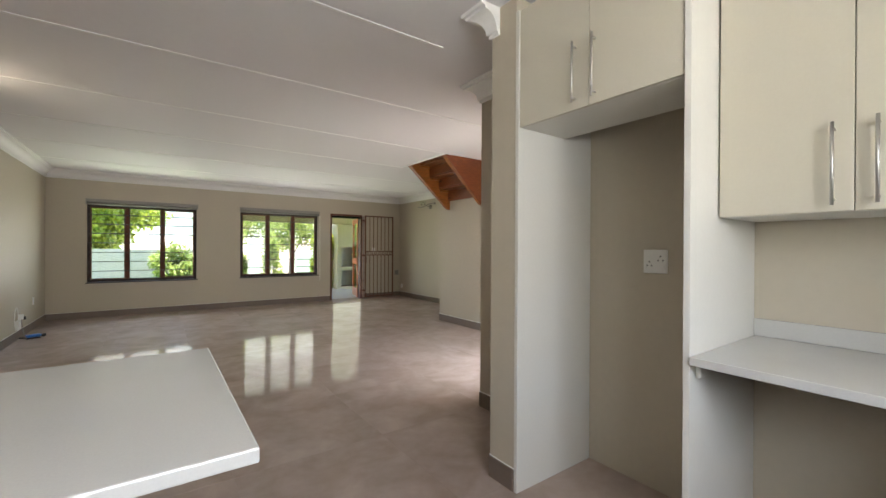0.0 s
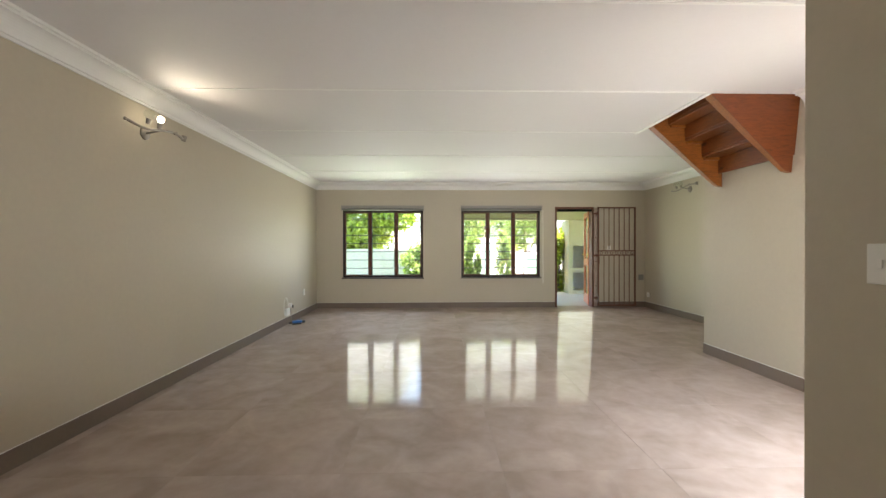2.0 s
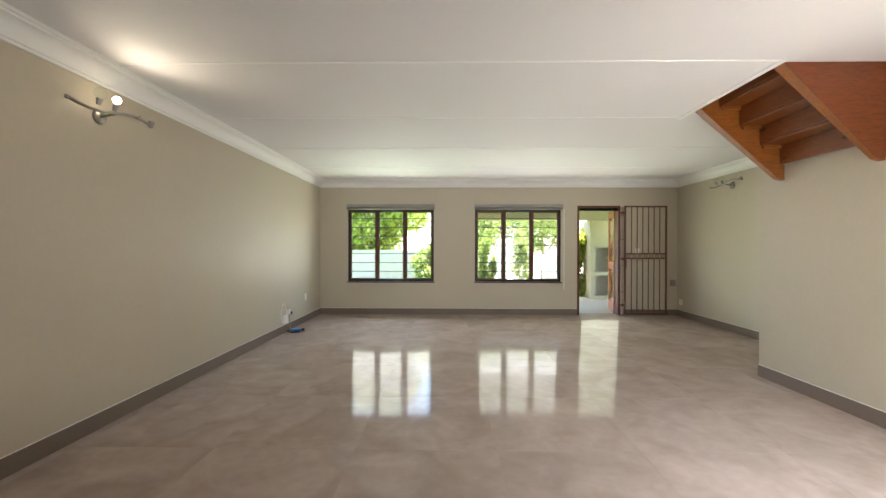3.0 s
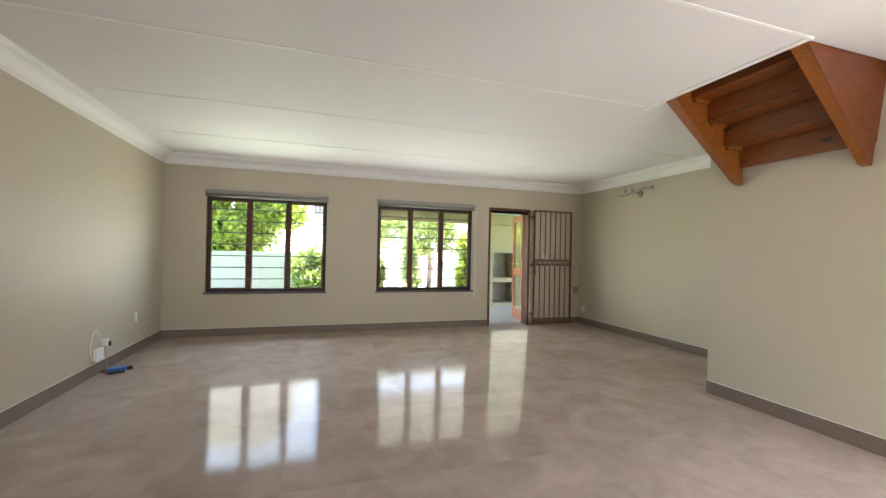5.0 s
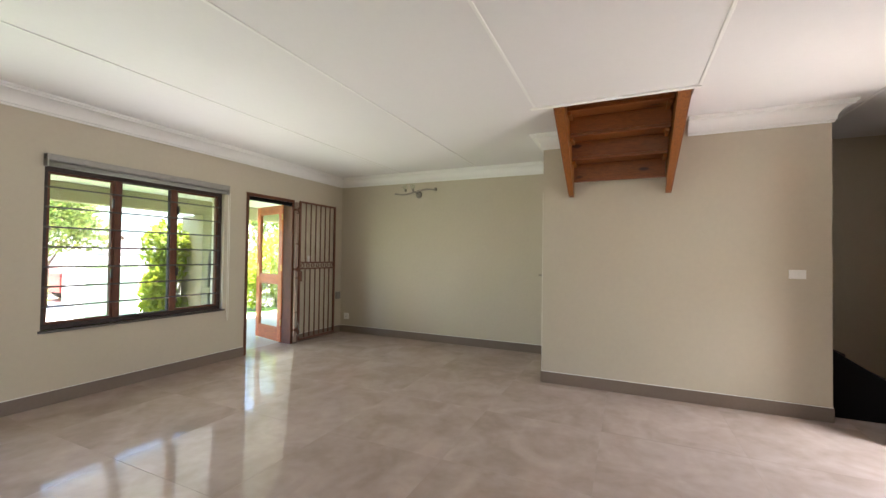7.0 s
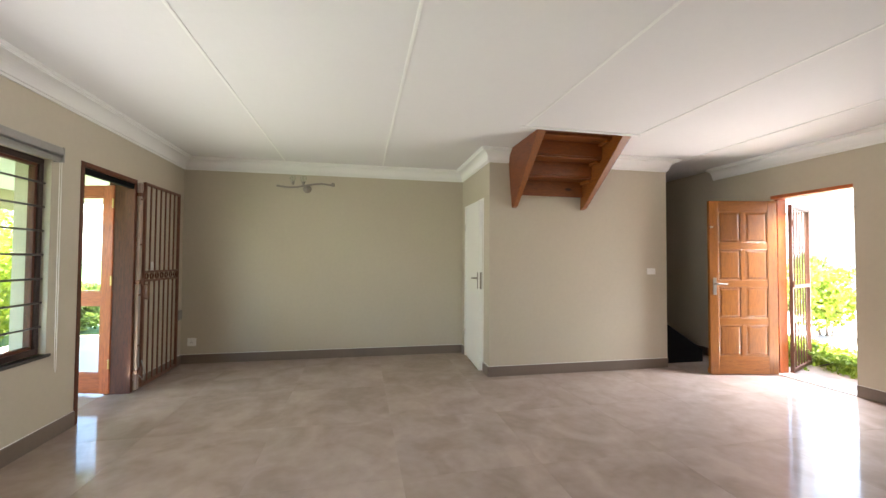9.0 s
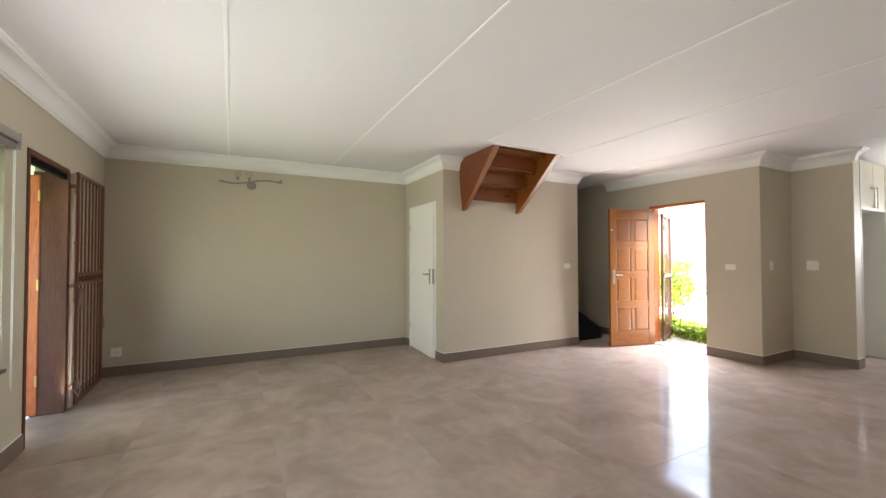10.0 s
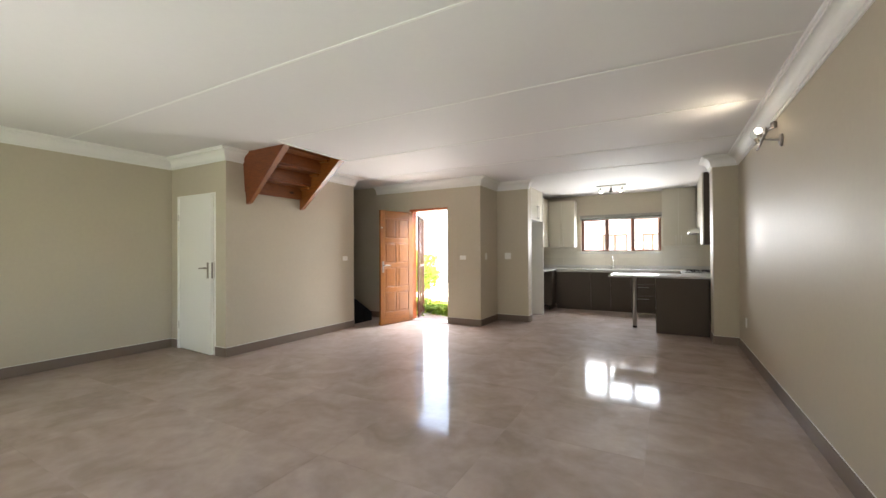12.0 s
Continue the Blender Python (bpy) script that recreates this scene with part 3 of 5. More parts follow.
def glazed_leaf(name, m, w, h, label):
    """A timber door with two glass panes over one another; local x from the hinge, y across its thickness."""
    d = thing(name, m, label, "door", "", "structure")
    t, s = 0.042, 0.095
    for a in (0.0, w - s):
        part("stile", boxed(a, a + s, -t / 2, t / 2, 0.012, h, 0.004), MERANTI, d)
    for z0, z1 in ((0.012, 0.20), (0.86, 0.98), (h - 0.11, h)):
        part("rail", boxed(s, w - s, -t / 2 + 0.001, t / 2 - 0.001, z0, z1, 0.003), MERANTI_X, d)
    for z0, z1 in ((0.20, 0.86), (0.98, h - 0.11)):
        g = part("pane", boxed(s - 0.006, w - s + 0.006, -0.003, 0.003, z0 - 0.006, z1 + 0.006), GLASS, d)
        g.visible_shadow = False
        bm = bmesh.new()
        for q in ((s, w - s, z0, z0 + 0.014), (s, w - s, z1 - 0.014, z1), (s, s + 0.014, z0 + 0.014, z1 - 0.014), (w - s - 0.014, w - s, z0 + 0.014, z1 - 0.014)):
            for y0, y1 in ((-0.016, -0.003), (0.003, 0.016)):
                box(bm, q[0], q[1], y0, y1, q[2], q[3], 0.002)
        part("glazing_bead", bm, MERANTI_X, d)
    bm = bmesh.new()
    for sy in (-1, 1):
        box(bm, w - 0.075, w - 0.035, *sorted((sy * t / 2, sy * (t / 2 + 0.005))), 0.95, 1.15, 0.002)
        rod(bm, (w - 0.055, sy * t / 2, 1.08), (w - 0.055, sy * (t / 2 + 0.045), 1.08), 0.009)
        rod(bm, (w - 0.055, sy * (t / 2 + 0.043), 1.08), (w - 0.17, sy * (t / 2 + 0.043), 1.075), 0.008)
    part("lever_handle", bm, BRASS, d, "brass lever handle")
    for z in (0.25, 1.05, 1.80):
        part("hinge", rodded((0.0, t / 2 + 0.004, z), (0.0, t / 2 + 0.004, z + 0.09), 0.008), BRASS, d, "brass butt hinge")
    return d


BRASS = surf("worn_brass", (0.62, 0.44, 0.16), 0.3, metal=1.0, blotch=(8, 0.1), bump=0)
glazed_leaf("door_1", pose(5.715, 0.165, 0.0, 0, 0, 76), 0.74, 2.02, "varnished timber garden door with two glass panes, standing open")

gate = thing("security_gate", pose(5.815, -0.040, 0.0), "brown steel trellis security gate folded back against the wall", "gate")
gw, gz0, gz1 = 0.80, 0.03, 2.085
for nm, q in (("gate_frame_side", (0, 0.028, gz0, gz1)), ("gate_frame_side", (gw - 0.028, gw, gz0, gz1))):
    part(nm, boxed(q[0], q[1], -0.014, 0.014, q[2], q[3], 0.003), GATE, gate)
for z in (gz0, gz1 - 0.028):
    part("gate_frame_rail", boxed(0.028, gw - 0.028, -0.014, 0.014, z, z + 0.028, 0.003), GATE, gate)
for z in (1.075, 1.165):
    part("gate_middle_rail", boxed(0.028, gw - 0.028, -0.012, 0.012, z, z + 0.022, 0.003), GATE, gate)
for i in range(6):
    x = 0.028 + (gw - 0.056) * (i + 1) / 7
    part("gate_bar", boxed(x - 0.007, x + 0.007, -0.007, 0.007, gz0 + 0.028, 1.075, 0.002), GATE, gate)
    part("gate_bar", boxed(x - 0.007, x + 0.007, -0.007, 0.007, 1.187, gz1 - 0.028, 0.002), GATE, gate)
for i in range(7):
    x = 0.028 + (gw - 0.056) * (i + 0.5) / 7
    bm = bmesh.new()
    k = 16
    ring = []
    for j in range(k):
        a = 2 * math.pi * j / k
        ring.append([bm.verts.new((x + r * math.cos(a), y, 1.131 + r * math.sin(a))) for r, y in ((0.024, -0.006), (0.033, -0.006), (0.033, 0.006), (0.024, 0.006))])
    for j in range(k):
        for c in range(4):
            bm.faces.new((ring[j][c], ring[j][(c + 1) % 4], ring[(j + 1) % k][(c + 1) % 4], ring[(j + 1) % k][c]))
    bmesh.ops.recalc_face_normals(bm, faces=bm.faces)
    part("gate_ring", bm, GATE, gate)
for z in (0.18, 1.06, 1.93):
    bm = boxed(-0.075, 0.0, -0.010, 0.030, z, z + 0.035, 0.003)
    rod(bm, (-0.035, -0.014, z - 0.02), (-0.035, -0.014, z + 0.055), 0.011)
    part("gate_hinge", bm, GATE, gate)
bm = boxed(0.004, 0.024, -0.05, -0.015, 0.9, 1.05, 0.003)
part("gate_lock", bm, GATE, gate)
for x in (5.762, 5.792):
    part("gate_post", boxed(x - 5.815 - 0.008, x - 5.815 + 0.008, 0.002, 0.030, 0.02, 2.06, 0.003), PALE_STEEL, gate, "pale painted steel post")
    for z in (0.45, 0.95, 1.45, 1.9):
        part("rivet", rodded((x - 5.815, -0.004, z), (x - 5.815, 0.002, z), 0.010, seg=10), GATE, gate)
solo("gate_track", boxed(4.98, 5.72, 0.0, 0.035, 1.995, 2.045, 0.004), MATTE_BLACK, "black steel track below the head of the garden door", "gate track", "structure", at=(5.35, 0.0, 2.0))
# loose cord that hangs at the door jamb
solo("hanging_cord", tube([(5.775, -0.02, 1.96), (5.782, -0.03, 1.2), (5.776, -0.035, 0.5), (5.785, -0.045, 0.16), (5.80, -0.075, 0.10), (5.82, -0.08, 0.16), (5.80, -0.06, 0.30)], 0.006), BLIND, "pale looped cord hanging beside the garden door", "cord", at=(5.78, -0.03, 0.1))

# front door
fd = thing("door_frame_2", pose((FDOOR[0] + FDOOR[1]) / 2, YD, 0.0), "reddish timber frame of the open front door", "door frame", "", "structure")
hw = (FDOOR[1] - FDOOR[0]) / 2
for a, b in ((-hw, -hw + 0.035), (hw - 0.035, hw)):
    part("jamb", boxed(a, b, -0.18, -0.055, 0.0, FDOOR[3] - 0.04, 0.004), MERANTI, fd)
part("head", boxed(-hw, hw, -0.16, 0.006, FDOOR[3] - 0.04, FDOOR[3], 0.004), MERANTI_X, fd)
part("threshold", boxed(-hw, hw, -0.2, 0.0, -0.02, 0.012, 0.004), PAVE, fd)


def panelled_leaf(name, m, w, h, label):
    d = thing(name, m, label, "door", "", "structure")
    t, s, mid = 0.042, 0.105, 0.05
    rows = [(0.22, 0.58), (0.66, 1.02), (1.10, 1.46), (1.54, 1.90)]
    for a in (0.0, w - s):
        part("stile", boxed(a, a + s, -t / 2, t / 2, 0.012, h, 0.004), OAK, d)
    edges = [0.012] + [z for r in rows for z in r] + [h]
    for z0, z1 in zip(edges[::2], edges[1::2]):
        part("rail", boxed(s, w - s, -t / 2 + 0.001, t / 2 - 0.001, z0, z1, 0.003), OAK_X, d)
    c = w / 2
    for z0, z1 in rows:
        part("muntin", boxed(c - mid / 2, c + mid / 2, -t / 2 + 0.001, t / 2 - 0.001, z0, z1, 0.003), OAK, d)
        for a, b in ((s, c - mid / 2), (c + mid / 2, w - s)):
            bm = boxed(a - 0.004, b + 0.004, -0.010, 0.010, z0 - 0.004, z1 + 0.004)
            for sy in (-1, 1):
                o, i2 = 0.012, 0.035
                ya, yb = sy * 0.0105, sy * 0.017
                lo = [bm.verts.new(p) for p in ((a + o, ya, z0 + o), (b - o, ya, z0 + o), (b - o, ya, z1 - o), (a + o, ya, z1 - o))]
                hi = [bm.verts.new(p) for p in ((a + i2, yb, z0 + i2), (b - i2, yb, z0 + i2), (b - i2, yb, z1 - i2), (a + i2, yb, z1 - i2))]
                for k in range(4):
                    bm.faces.new((lo[k], lo[(k + 1) % 4], hi[(k + 1) % 4], hi[k]))
                bm.faces.new(hi)
            bmesh.ops.recalc_face_normals(bm, faces=bm.faces)
            p = part("panel", bm, OAK, d)
            mm = bmesh.new()
            for q in ((a, b, z0, z0 + 0.012), (a, b, z1 - 0.012, z1), (a, a + 0.012, z0 + 0.012, z1 - 0.012), (b - 0.012, b, z0 + 0.012, z1 - 0.012)):
                for y0, y1 in ((-0.0195, -0.0105), (0.0105, 0.0195)):
                    box(mm, q[0], q[1], y0, y1, q[2], q[3], 0.003)
            part("moulding", mm, OAK_X, p)
    part("weather_bar", boxed(0.0, w, -t / 2 - 0.022, -t / 2, 0.015, 0.075, 0.008), OAK_X, d)
    bm = bmesh.new()
    for sy in (-1, 1):
        box(bm, w - 0.075, w - 0.035, *sorted((sy * t / 2, sy * (t / 2 + 0.005))), 0.93, 1.13, 0.002)
        rod(bm, (w - 0.055, sy * t / 2, 1.06), (w - 0.055, sy * (t / 2 + 0.05), 1.06), 0.010)
        rod(bm, (w - 0.055, sy * (t / 2 + 0.048), 1.06), (w - 0.17, sy * (t / 2 + 0.048), 1.055), 0.009)
    part("lever_handle", bm, NICKEL, d, "satin steel lever handle on a plate")
    part("latch", rodded((w - 0.02, t / 2, 1.72), (w - 0.02, t / 2 + 0.02, 1.72), 0.012), STEEL, d)
    for z in (0.25, 1.0, 1.75):
        part("hinge", rodded((0.0, -t / 2 - 0.004, z), (0.0, -t / 2 - 0.004, z + 0.09), 0.008), STEEL, d)
    return d


panelled_leaf("door_2", pose(FDOOR[1] - 0.065, YD + 0.02, 0.0, 0, 0, 78), 0.785, 2.03, "honey-coloured timber front door with eight panels, standing open")

fg = thing("front_gate", pose(FDOOR[1] - 0.06, YD - 0.20, 0.02, 0, 0, -66), "red-brown framed security gate swung outward from the front door", "gate")
for q in ((0, 0.04, 0, 1.98), (0.72, 0.76, 0, 1.98), (0.04, 0.72, 0, 0.04), (0.04, 0.72, 1.94, 1.98), (0.04, 0.72, 0.98, 1.02)):
    part("gate_frame", boxed(q[0], q[1], -0.018, 0.018, q[2], q[3], 0.003), GATE, fg)
for i in range(5):
    x = 0.04 + 0.68 * (i + 1) / 6
    for z0, z1 in ((0.04, 0.98), (1.02, 1.94)):
        part("gate_bar", boxed(x - 0.007, x + 0.007, -0.007, 0.007, z0, z1, 0.002), GATE, fg)
for z in (0.25, 1.0, 1.72):
    bm = rodded((-0.03, -0.03, z), (-0.03, -0.03, z + 0.07), 0.014)
    box(bm, -0.03, 0.0, -0.03, -0.01, z + 0.02, z + 0.05, 0.002)
    part("gate_hinge", bm, GATE, fg)

# white cupboard door in the return wall
cd = thing("door_3", pose(WDOOR[0], YW, 0.0), "white painted flush door with a steel lever handle, slightly ajar", "door", "", "structure")
w = WDOOR[1] - WDOOR[0]
AJAR = Matrix.Translation((w - 0.03, -0.008, 0)) @ Matrix.Rotation(radians(-4.0), 4, "Z") @ Matrix.Translation((0.03 - w, 0.008, 0))


def swung(bm):
    """Turn a piece of the white door about its hinge edge."""
    bmesh.ops.transform(bm, matrix=AJAR, verts=bm.verts)
    return bm


leaf = part("leaf", swung(boxed(0.03, w - 0.03, -0.05, -0.008, 0.01, WDOOR[3] - 0.03, 0.003)), DOOR_WHITE, cd)
for a, b in ((0.0, 0.028), (w - 0.028, w)):
    part("jamb", boxed(a, b, -0.10, 0.006, 0.0, WDOOR[3] - 0.028, 0.003), DOOR_WHITE, cd)
part("head", boxed(0.0, w, -0.10, 0.006, WDOOR[3] - 0.028, WDOOR[3], 0.003), DOOR_WHITE, cd)
bm = boxed(0.075, 0.112, -0.0085, -0.002, 0.97, 1.17, 0.002)
rod(bm, (0.094, -0.004, 1.10), (0.094, 0.045, 1.10), 0.010)
rod(bm, (0.094, 0.043, 1.10), (0.21, 0.043, 1.095), 0.009)
part("lever_handle", swung(bm), NICKEL, leaf, "satin steel lever handle on a plate")
part("lock_plate", swung(boxed(0.028, 0.0305, -0.040, -0.018, 0.97, 1.17, 0.001)), NICKEL, leaf)
for z in (0.28, 1.72):
    part("hinge", rodded((w - 0.03, 0.004, z), (w - 0.03, 0.004, z + 0.09), 0.007), STEEL, cd)
part("strike_plate", boxed(0.004, 0.024, 0.0061, 0.009, 0.97, 1.17, 0.001), STEEL, cd)

# ---- timber stairs ----
st = thing("staircase_upper", pose(XS, -4.36, 1.92), "orange varnished pine stair flight coming through the ceiling", "staircase")
RISE, GO = 0.178, 0.187


def stringer(y0, y1, lean0, lean1):
    """A side board; profile in x (towards the wall is 0) and height over the lowest tip; its faces lean outwards by lean0 and lean1 at the top."""
    bm = prism(bmesh.new(), [(-0.075, 0.015), (-0.015, 0.0), (-0.015, 0.15), (-0.002, 0.155), (-0.002, 0.66), (-0.06, 0.78), (-0.90, 0.78), (-0.79, 0.665)], "y", y0, y1)
    for v in bm.verts:
        v.co.y += (lean0 if v.co.y < (y0 + y1) / 2 else lean1) * v.co.z / 0.78
    return bm


part("stringer", stringer(-0.430, -0.388, -0.085, -0.030), PINE, st)
part("stringer", stringer(0.425, 0.468, 0.0, 0.050), PINE, st)
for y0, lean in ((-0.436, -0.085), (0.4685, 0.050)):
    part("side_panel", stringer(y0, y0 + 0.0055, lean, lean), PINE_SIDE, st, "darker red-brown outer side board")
for i in range(4):
    x, z = -0.04 - GO * i, 0.145 + RISE * i
    part("riser", boxed(x - 0.022, x, -0.387 - 0.008 * i, 0.424, z + (0.031 if i else 0), z + RISE - 0.001, 0.002), PINE_Y, st)
    part("tread", boxed(x - GO - 0.019, x + 0.02, -0.392 - 0.008 * i, 0.424, z + RISE, z + RISE + 0.030, 0.004), PINE_Y, st)
for i in range(3):
    x, z = -0.04 - GO * i, 0.145 + RISE * i
    for y0, y1 in ((-0.389, -0.358), (0.395, 0.424)):
        part("cleat", boxed(x - GO, x - 0.024, y0, y1, z + RISE - 0.032, z + RISE - 0.001, 0.003), PINE, st)
# lower flight in near-black colours, the stringer matte with low specular
ls = thing("staircase_lower", pose(XS + 0.16, -6.62, 0.0), "near-black stair flight rising in the unlit recess", "staircase")
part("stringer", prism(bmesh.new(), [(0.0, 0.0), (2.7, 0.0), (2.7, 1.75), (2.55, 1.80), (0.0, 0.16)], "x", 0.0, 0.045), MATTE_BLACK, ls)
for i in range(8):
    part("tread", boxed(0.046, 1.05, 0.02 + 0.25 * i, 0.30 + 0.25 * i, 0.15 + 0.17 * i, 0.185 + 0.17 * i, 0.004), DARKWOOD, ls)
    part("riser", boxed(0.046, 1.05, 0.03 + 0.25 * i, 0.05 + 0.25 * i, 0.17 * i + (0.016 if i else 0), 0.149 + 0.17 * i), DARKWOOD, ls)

# ---- kitchen ----
CT = 0.895                                    # worktop height


def bar_handle(parent, a, b, out, r=0.005):
    """A round bar handle from a to b, standing off by the vector out."""
    a, b, out = Vector(a), Vector(b), Vector(out)
    d = (b - a).normalized() * 0.02
    bm = rodded(a + out - d, b + out + d, r)
    rod(bm, a, a + out, r * 0.8)
    rod(bm, b, b + out, r * 0.8)
    return part("handle", bm, STEEL, parent, "brushed steel bar handle", True)


def wall_unit(name, x0, x1, y0, y1, z0, z1, face, doors, label, handles="low", body=None):
    """A wall cabinet; face: the way its doors look (+x, -x, +y); doors: how many."""
    u = thing(name, pose((x0 + x1) / 2, (y0 + y1) / 2, z0), label, "cabinet", "cream wall cabinets")
    hx, hy, h, t = (x1 - x0) / 2, (y1 - y0) / 2, z1 - z0, 0.018
    if face in ("-x", "+x"):
        s = -1 if face == "-x" else 1
        part("body", boxed(*sorted((-s * hx, s * (hx - t - 0.002))), -hy, hy, 0, h, 0.001), body or CARCASS, u)
        w = 2 * hy / doors
        for i in range(doors):
            a, b = -hy + w * i + 0.0015, -hy + w * (i + 1) - 0.0015
            dr = part("door", boxed(*sorted((s * (hx - t), s * hx)), a, b, 0.002, h - 0.002, 0.0015), CAB_CREAM, u)
            yh = (b - 0.05) if (doors - i) % 2 == 0 else (a + 0.045)
            zs = (0.04, 0.26) if handles == "low" else (h - 0.28, h - 0.04)
            bar_handle(dr, (s * hx, yh, zs[0]), (s * hx, yh, zs[1]), (s * 0.03, 0, 0))
    else:
        part("body", boxed(-hx, hx, -hy, hy - t - 0.002, 0, h, 0.001), body or CARCASS, u)
        w = 2 * hx / doors
        for i in range(doors):
            a, b = -hx + w * i + 0.0015, -hx + w * (i + 1) - 0.0015
            dr = part("door", boxed(a, b, hy - t, hy, 0.002, h - 0.002, 0.0015), CAB_CREAM, u)
            xh = (b - 0.045) if i % 2 == 0 else (a + 0.045)
            bar_handle(dr, (xh, hy, 0.04), (xh, hy, 0.20), (0, 0.03, 0))
    return u


# fridge housing: two gables and the bridging cupboard
fh = thing("fridge_housing", pose(XF + 0.3, -8.362, 0.0), "cream fridge housing with two tall gables and a top cupboard, empty", "cabinet")
part("gable", boxed(-0.305, XB - XF - 0.302, 0.400, 0.422, 0.0, 2.50, 0.001), CARCASS, fh)
part("gable", boxed(-0.305, XB - XF - 0.302, -0.422, -0.400, 0.0, 2.50, 0.001), CARCASS, fh)
part("top_cupboard", boxed(-0.278, 0.07, -0.399, 0.399, 1.895, 2.50, 0.001), CARCASS, fh)
for a, b, yh in ((-0.398, -0.0095, -0.040), (-0.0065, 0.398, 0.060)):
    dr = part("cupboard_door", boxed(-0.298, -0.279, a, b, 1.895, 2.498, 0.0015), CAB_CREAM, fh)
    bar_handle(dr, (-0.298, yh, 1.94), (-0.298, yh, 2.17), (-0.03, 0, 0))
wall_unit("wall_cabinet", 3.28, XB - 0.001, -9.52, -8.79, 1.39, 2.50, "-x", 2, "cream two-door wall cabinet with steel bar handles")
wall_unit("wall_cabinet", 3.28, XB - 0.001, -10.07, -9.522, 1.39, 2.50, "-x", 1, "cream single-door wall cabinet in the kitchen corner")
wall_unit("wall_cabinet", 2.69, 3.275, YK + 0.001, YK + 0.34, 1.39, 2.46, "+y", 2, "cream two-door wall cabinet beside the kitchen window")
wall_unit("wall_cabinet", 0.34, 0.925, YK + 0.001, YK + 0.34, 1.39, 2.575, "+y", 2, "cream two-door wall cabinet beside the kitchen window")
wall_unit("wall_cabinet", 0.001, 0.33, -9.60, -9.02, 1.72, 2.575, "+x", 2, "short cream wall cabinet above the cooker hood")
wall_unit("wall_cabinet", 0.001, 0.33, -9.018, -8.42, 1.39, 2.575, "+x", 1, "tall-looking cream wall cabinet with a dark end panel", body=CAB_DARK)
hood = thing("cooker_hood", pose(0.0, -9.31, 1.60), "slim stainless steel cooker hood below a wall cabinet", "cooker hood")
part("visor", prism(bmesh.new(), [(0.003, 0.02), (0.50, 0.0), (0.50, 0.03), (0.33, 0.115), (0.003, 0.115)], "y", -0.29, 0.29), STEEL, hood)
part("filter", boxed(0.05, 0.44, -0.26, 0.26, -0.006, -0.001, 0.001), GREYPLASTIC, hood)


def base_unit(name, x0, x1, y0, y1, face, fronts, label, handles=True):
    """A dark base cabinet below the worktop; fronts: list of (z0, z1) for drawers or a number of doors."""
    u = thing(name, pose((x0 + x1) / 2, (y0 + y1) / 2, 0.0), label, "cabinet", "dark base cabinets")
    hx, hy, t = (x1 - x0) / 2, (y1 - y0) / 2, 0.018
    top = CT - 0.031
    if face == "+y":
        part("body", boxed(-hx, hx, -hy, hy - t - 0.002, 0.10, top, 0.001), CARCASS, u)
        part("kickboard", boxed(-hx, hx, hy - 0.07, hy - 0.055, 0.0, 0.099), CAB_DARK, u)
        if isinstance(fronts, int):
            w = 2 * hx / fronts
            for i in range(fronts):
                part("door", boxed(-hx + w * i + 0.0015, -hx + w * (i + 1) - 0.0015, hy - t, hy, 0.10, top - 0.03, 0.0015), CAB_DARK, u)
        else:
            for z0, z1 in fronts:
                dr = part("drawer_front", boxed(-hx + 0.0015, hx - 0.0015, hy - t, hy, z0, z1 - 0.003, 0.0015), CAB_DARK, u)
                zc = z1 - 0.06
                bar_handle(dr, (-0.09, hy, zc), (0.09, hy, zc), (0, 0.03, 0))
    else:
        s = 1 if face == "+x" else -1
        part("body", boxed(*sorted((-s * hx, s * (hx - t - 0.002))), -hy, hy, 0.10, top, 0.001), CAB_DARK, u)
        part("kickboard", boxed(*sorted((s * (hx - 0.07), s * (hx - 0.055))), -hy, hy, 0.0, 0.099), CAB_DARK, u)
        w = 2 * hy / fronts
        for i in range(fronts):
            part("door", boxed(*sorted((s * (hx - t), s * hx)), -hy + w * i + 0.0015, -hy + w * (i + 1) - 0.0015, 0.10, top - 0.03, 0.0015), CAB_DARK, u)
    return u


YF = YK + 0.60
base_unit("base_cabinet", 0.62, 1.05, YK + 0.001, YF, "+y", 1, "dark taupe base cabinet under the white worktop")
base_unit("drawer_cabinet", 1.051, 1.50, YK + 0.001, YF, "+y", [(0.10, 0.36), (0.36, 0.60), (0.60, 0.82)], "dark taupe drawer cabinet with steel bar handles")
base_unit("base_cabinet", 1.501, 2.30, YK + 0.001, YF, "+y", 2, "dark taupe two-door cabinet under the sink")
base_unit("base_cabinet", 2.301, 3.05, YK + 0.001, YF, "+y", 1, "dark taupe base cabinet in the kitchen corner")
base_unit("base_cabinet", 3.07, XB - 0.001, -10.0, -9.52, "-x", 1, "dark taupe base cabinet beside the appliance space")
base_unit("base_cabinet", 0.001, 0.60, -9.75, -8.64, "+x", 2, "dark taupe base cabinet below the hob")
pc = thing("peninsula_cabinet", pose(0.66, -8.16, 0.0), "dark taupe cabinet block that carries the peninsula top", "cabinet")
part("body", boxed(-0.36, 0.34, -0.46, 0.43, 0.0, CT - 0.031, 0.001), CAB_DARK, pc)
part("end_panel", boxed(-0.36, 0.345, 0.431, 0.449, 0.0, CT - 0.031, 0.0015), CAB_DARK, pc)
bm = boxed(0.001, 1.695, -8.615, -7.705, CT - 0.030, CT, 0.004)
tp = tagged(new("peninsula_worktop", mesh_of("peninsula_worktop", bm, QUARTZ)), "white quartz peninsula worktop resting on a cabinet and a leg", "worktop")
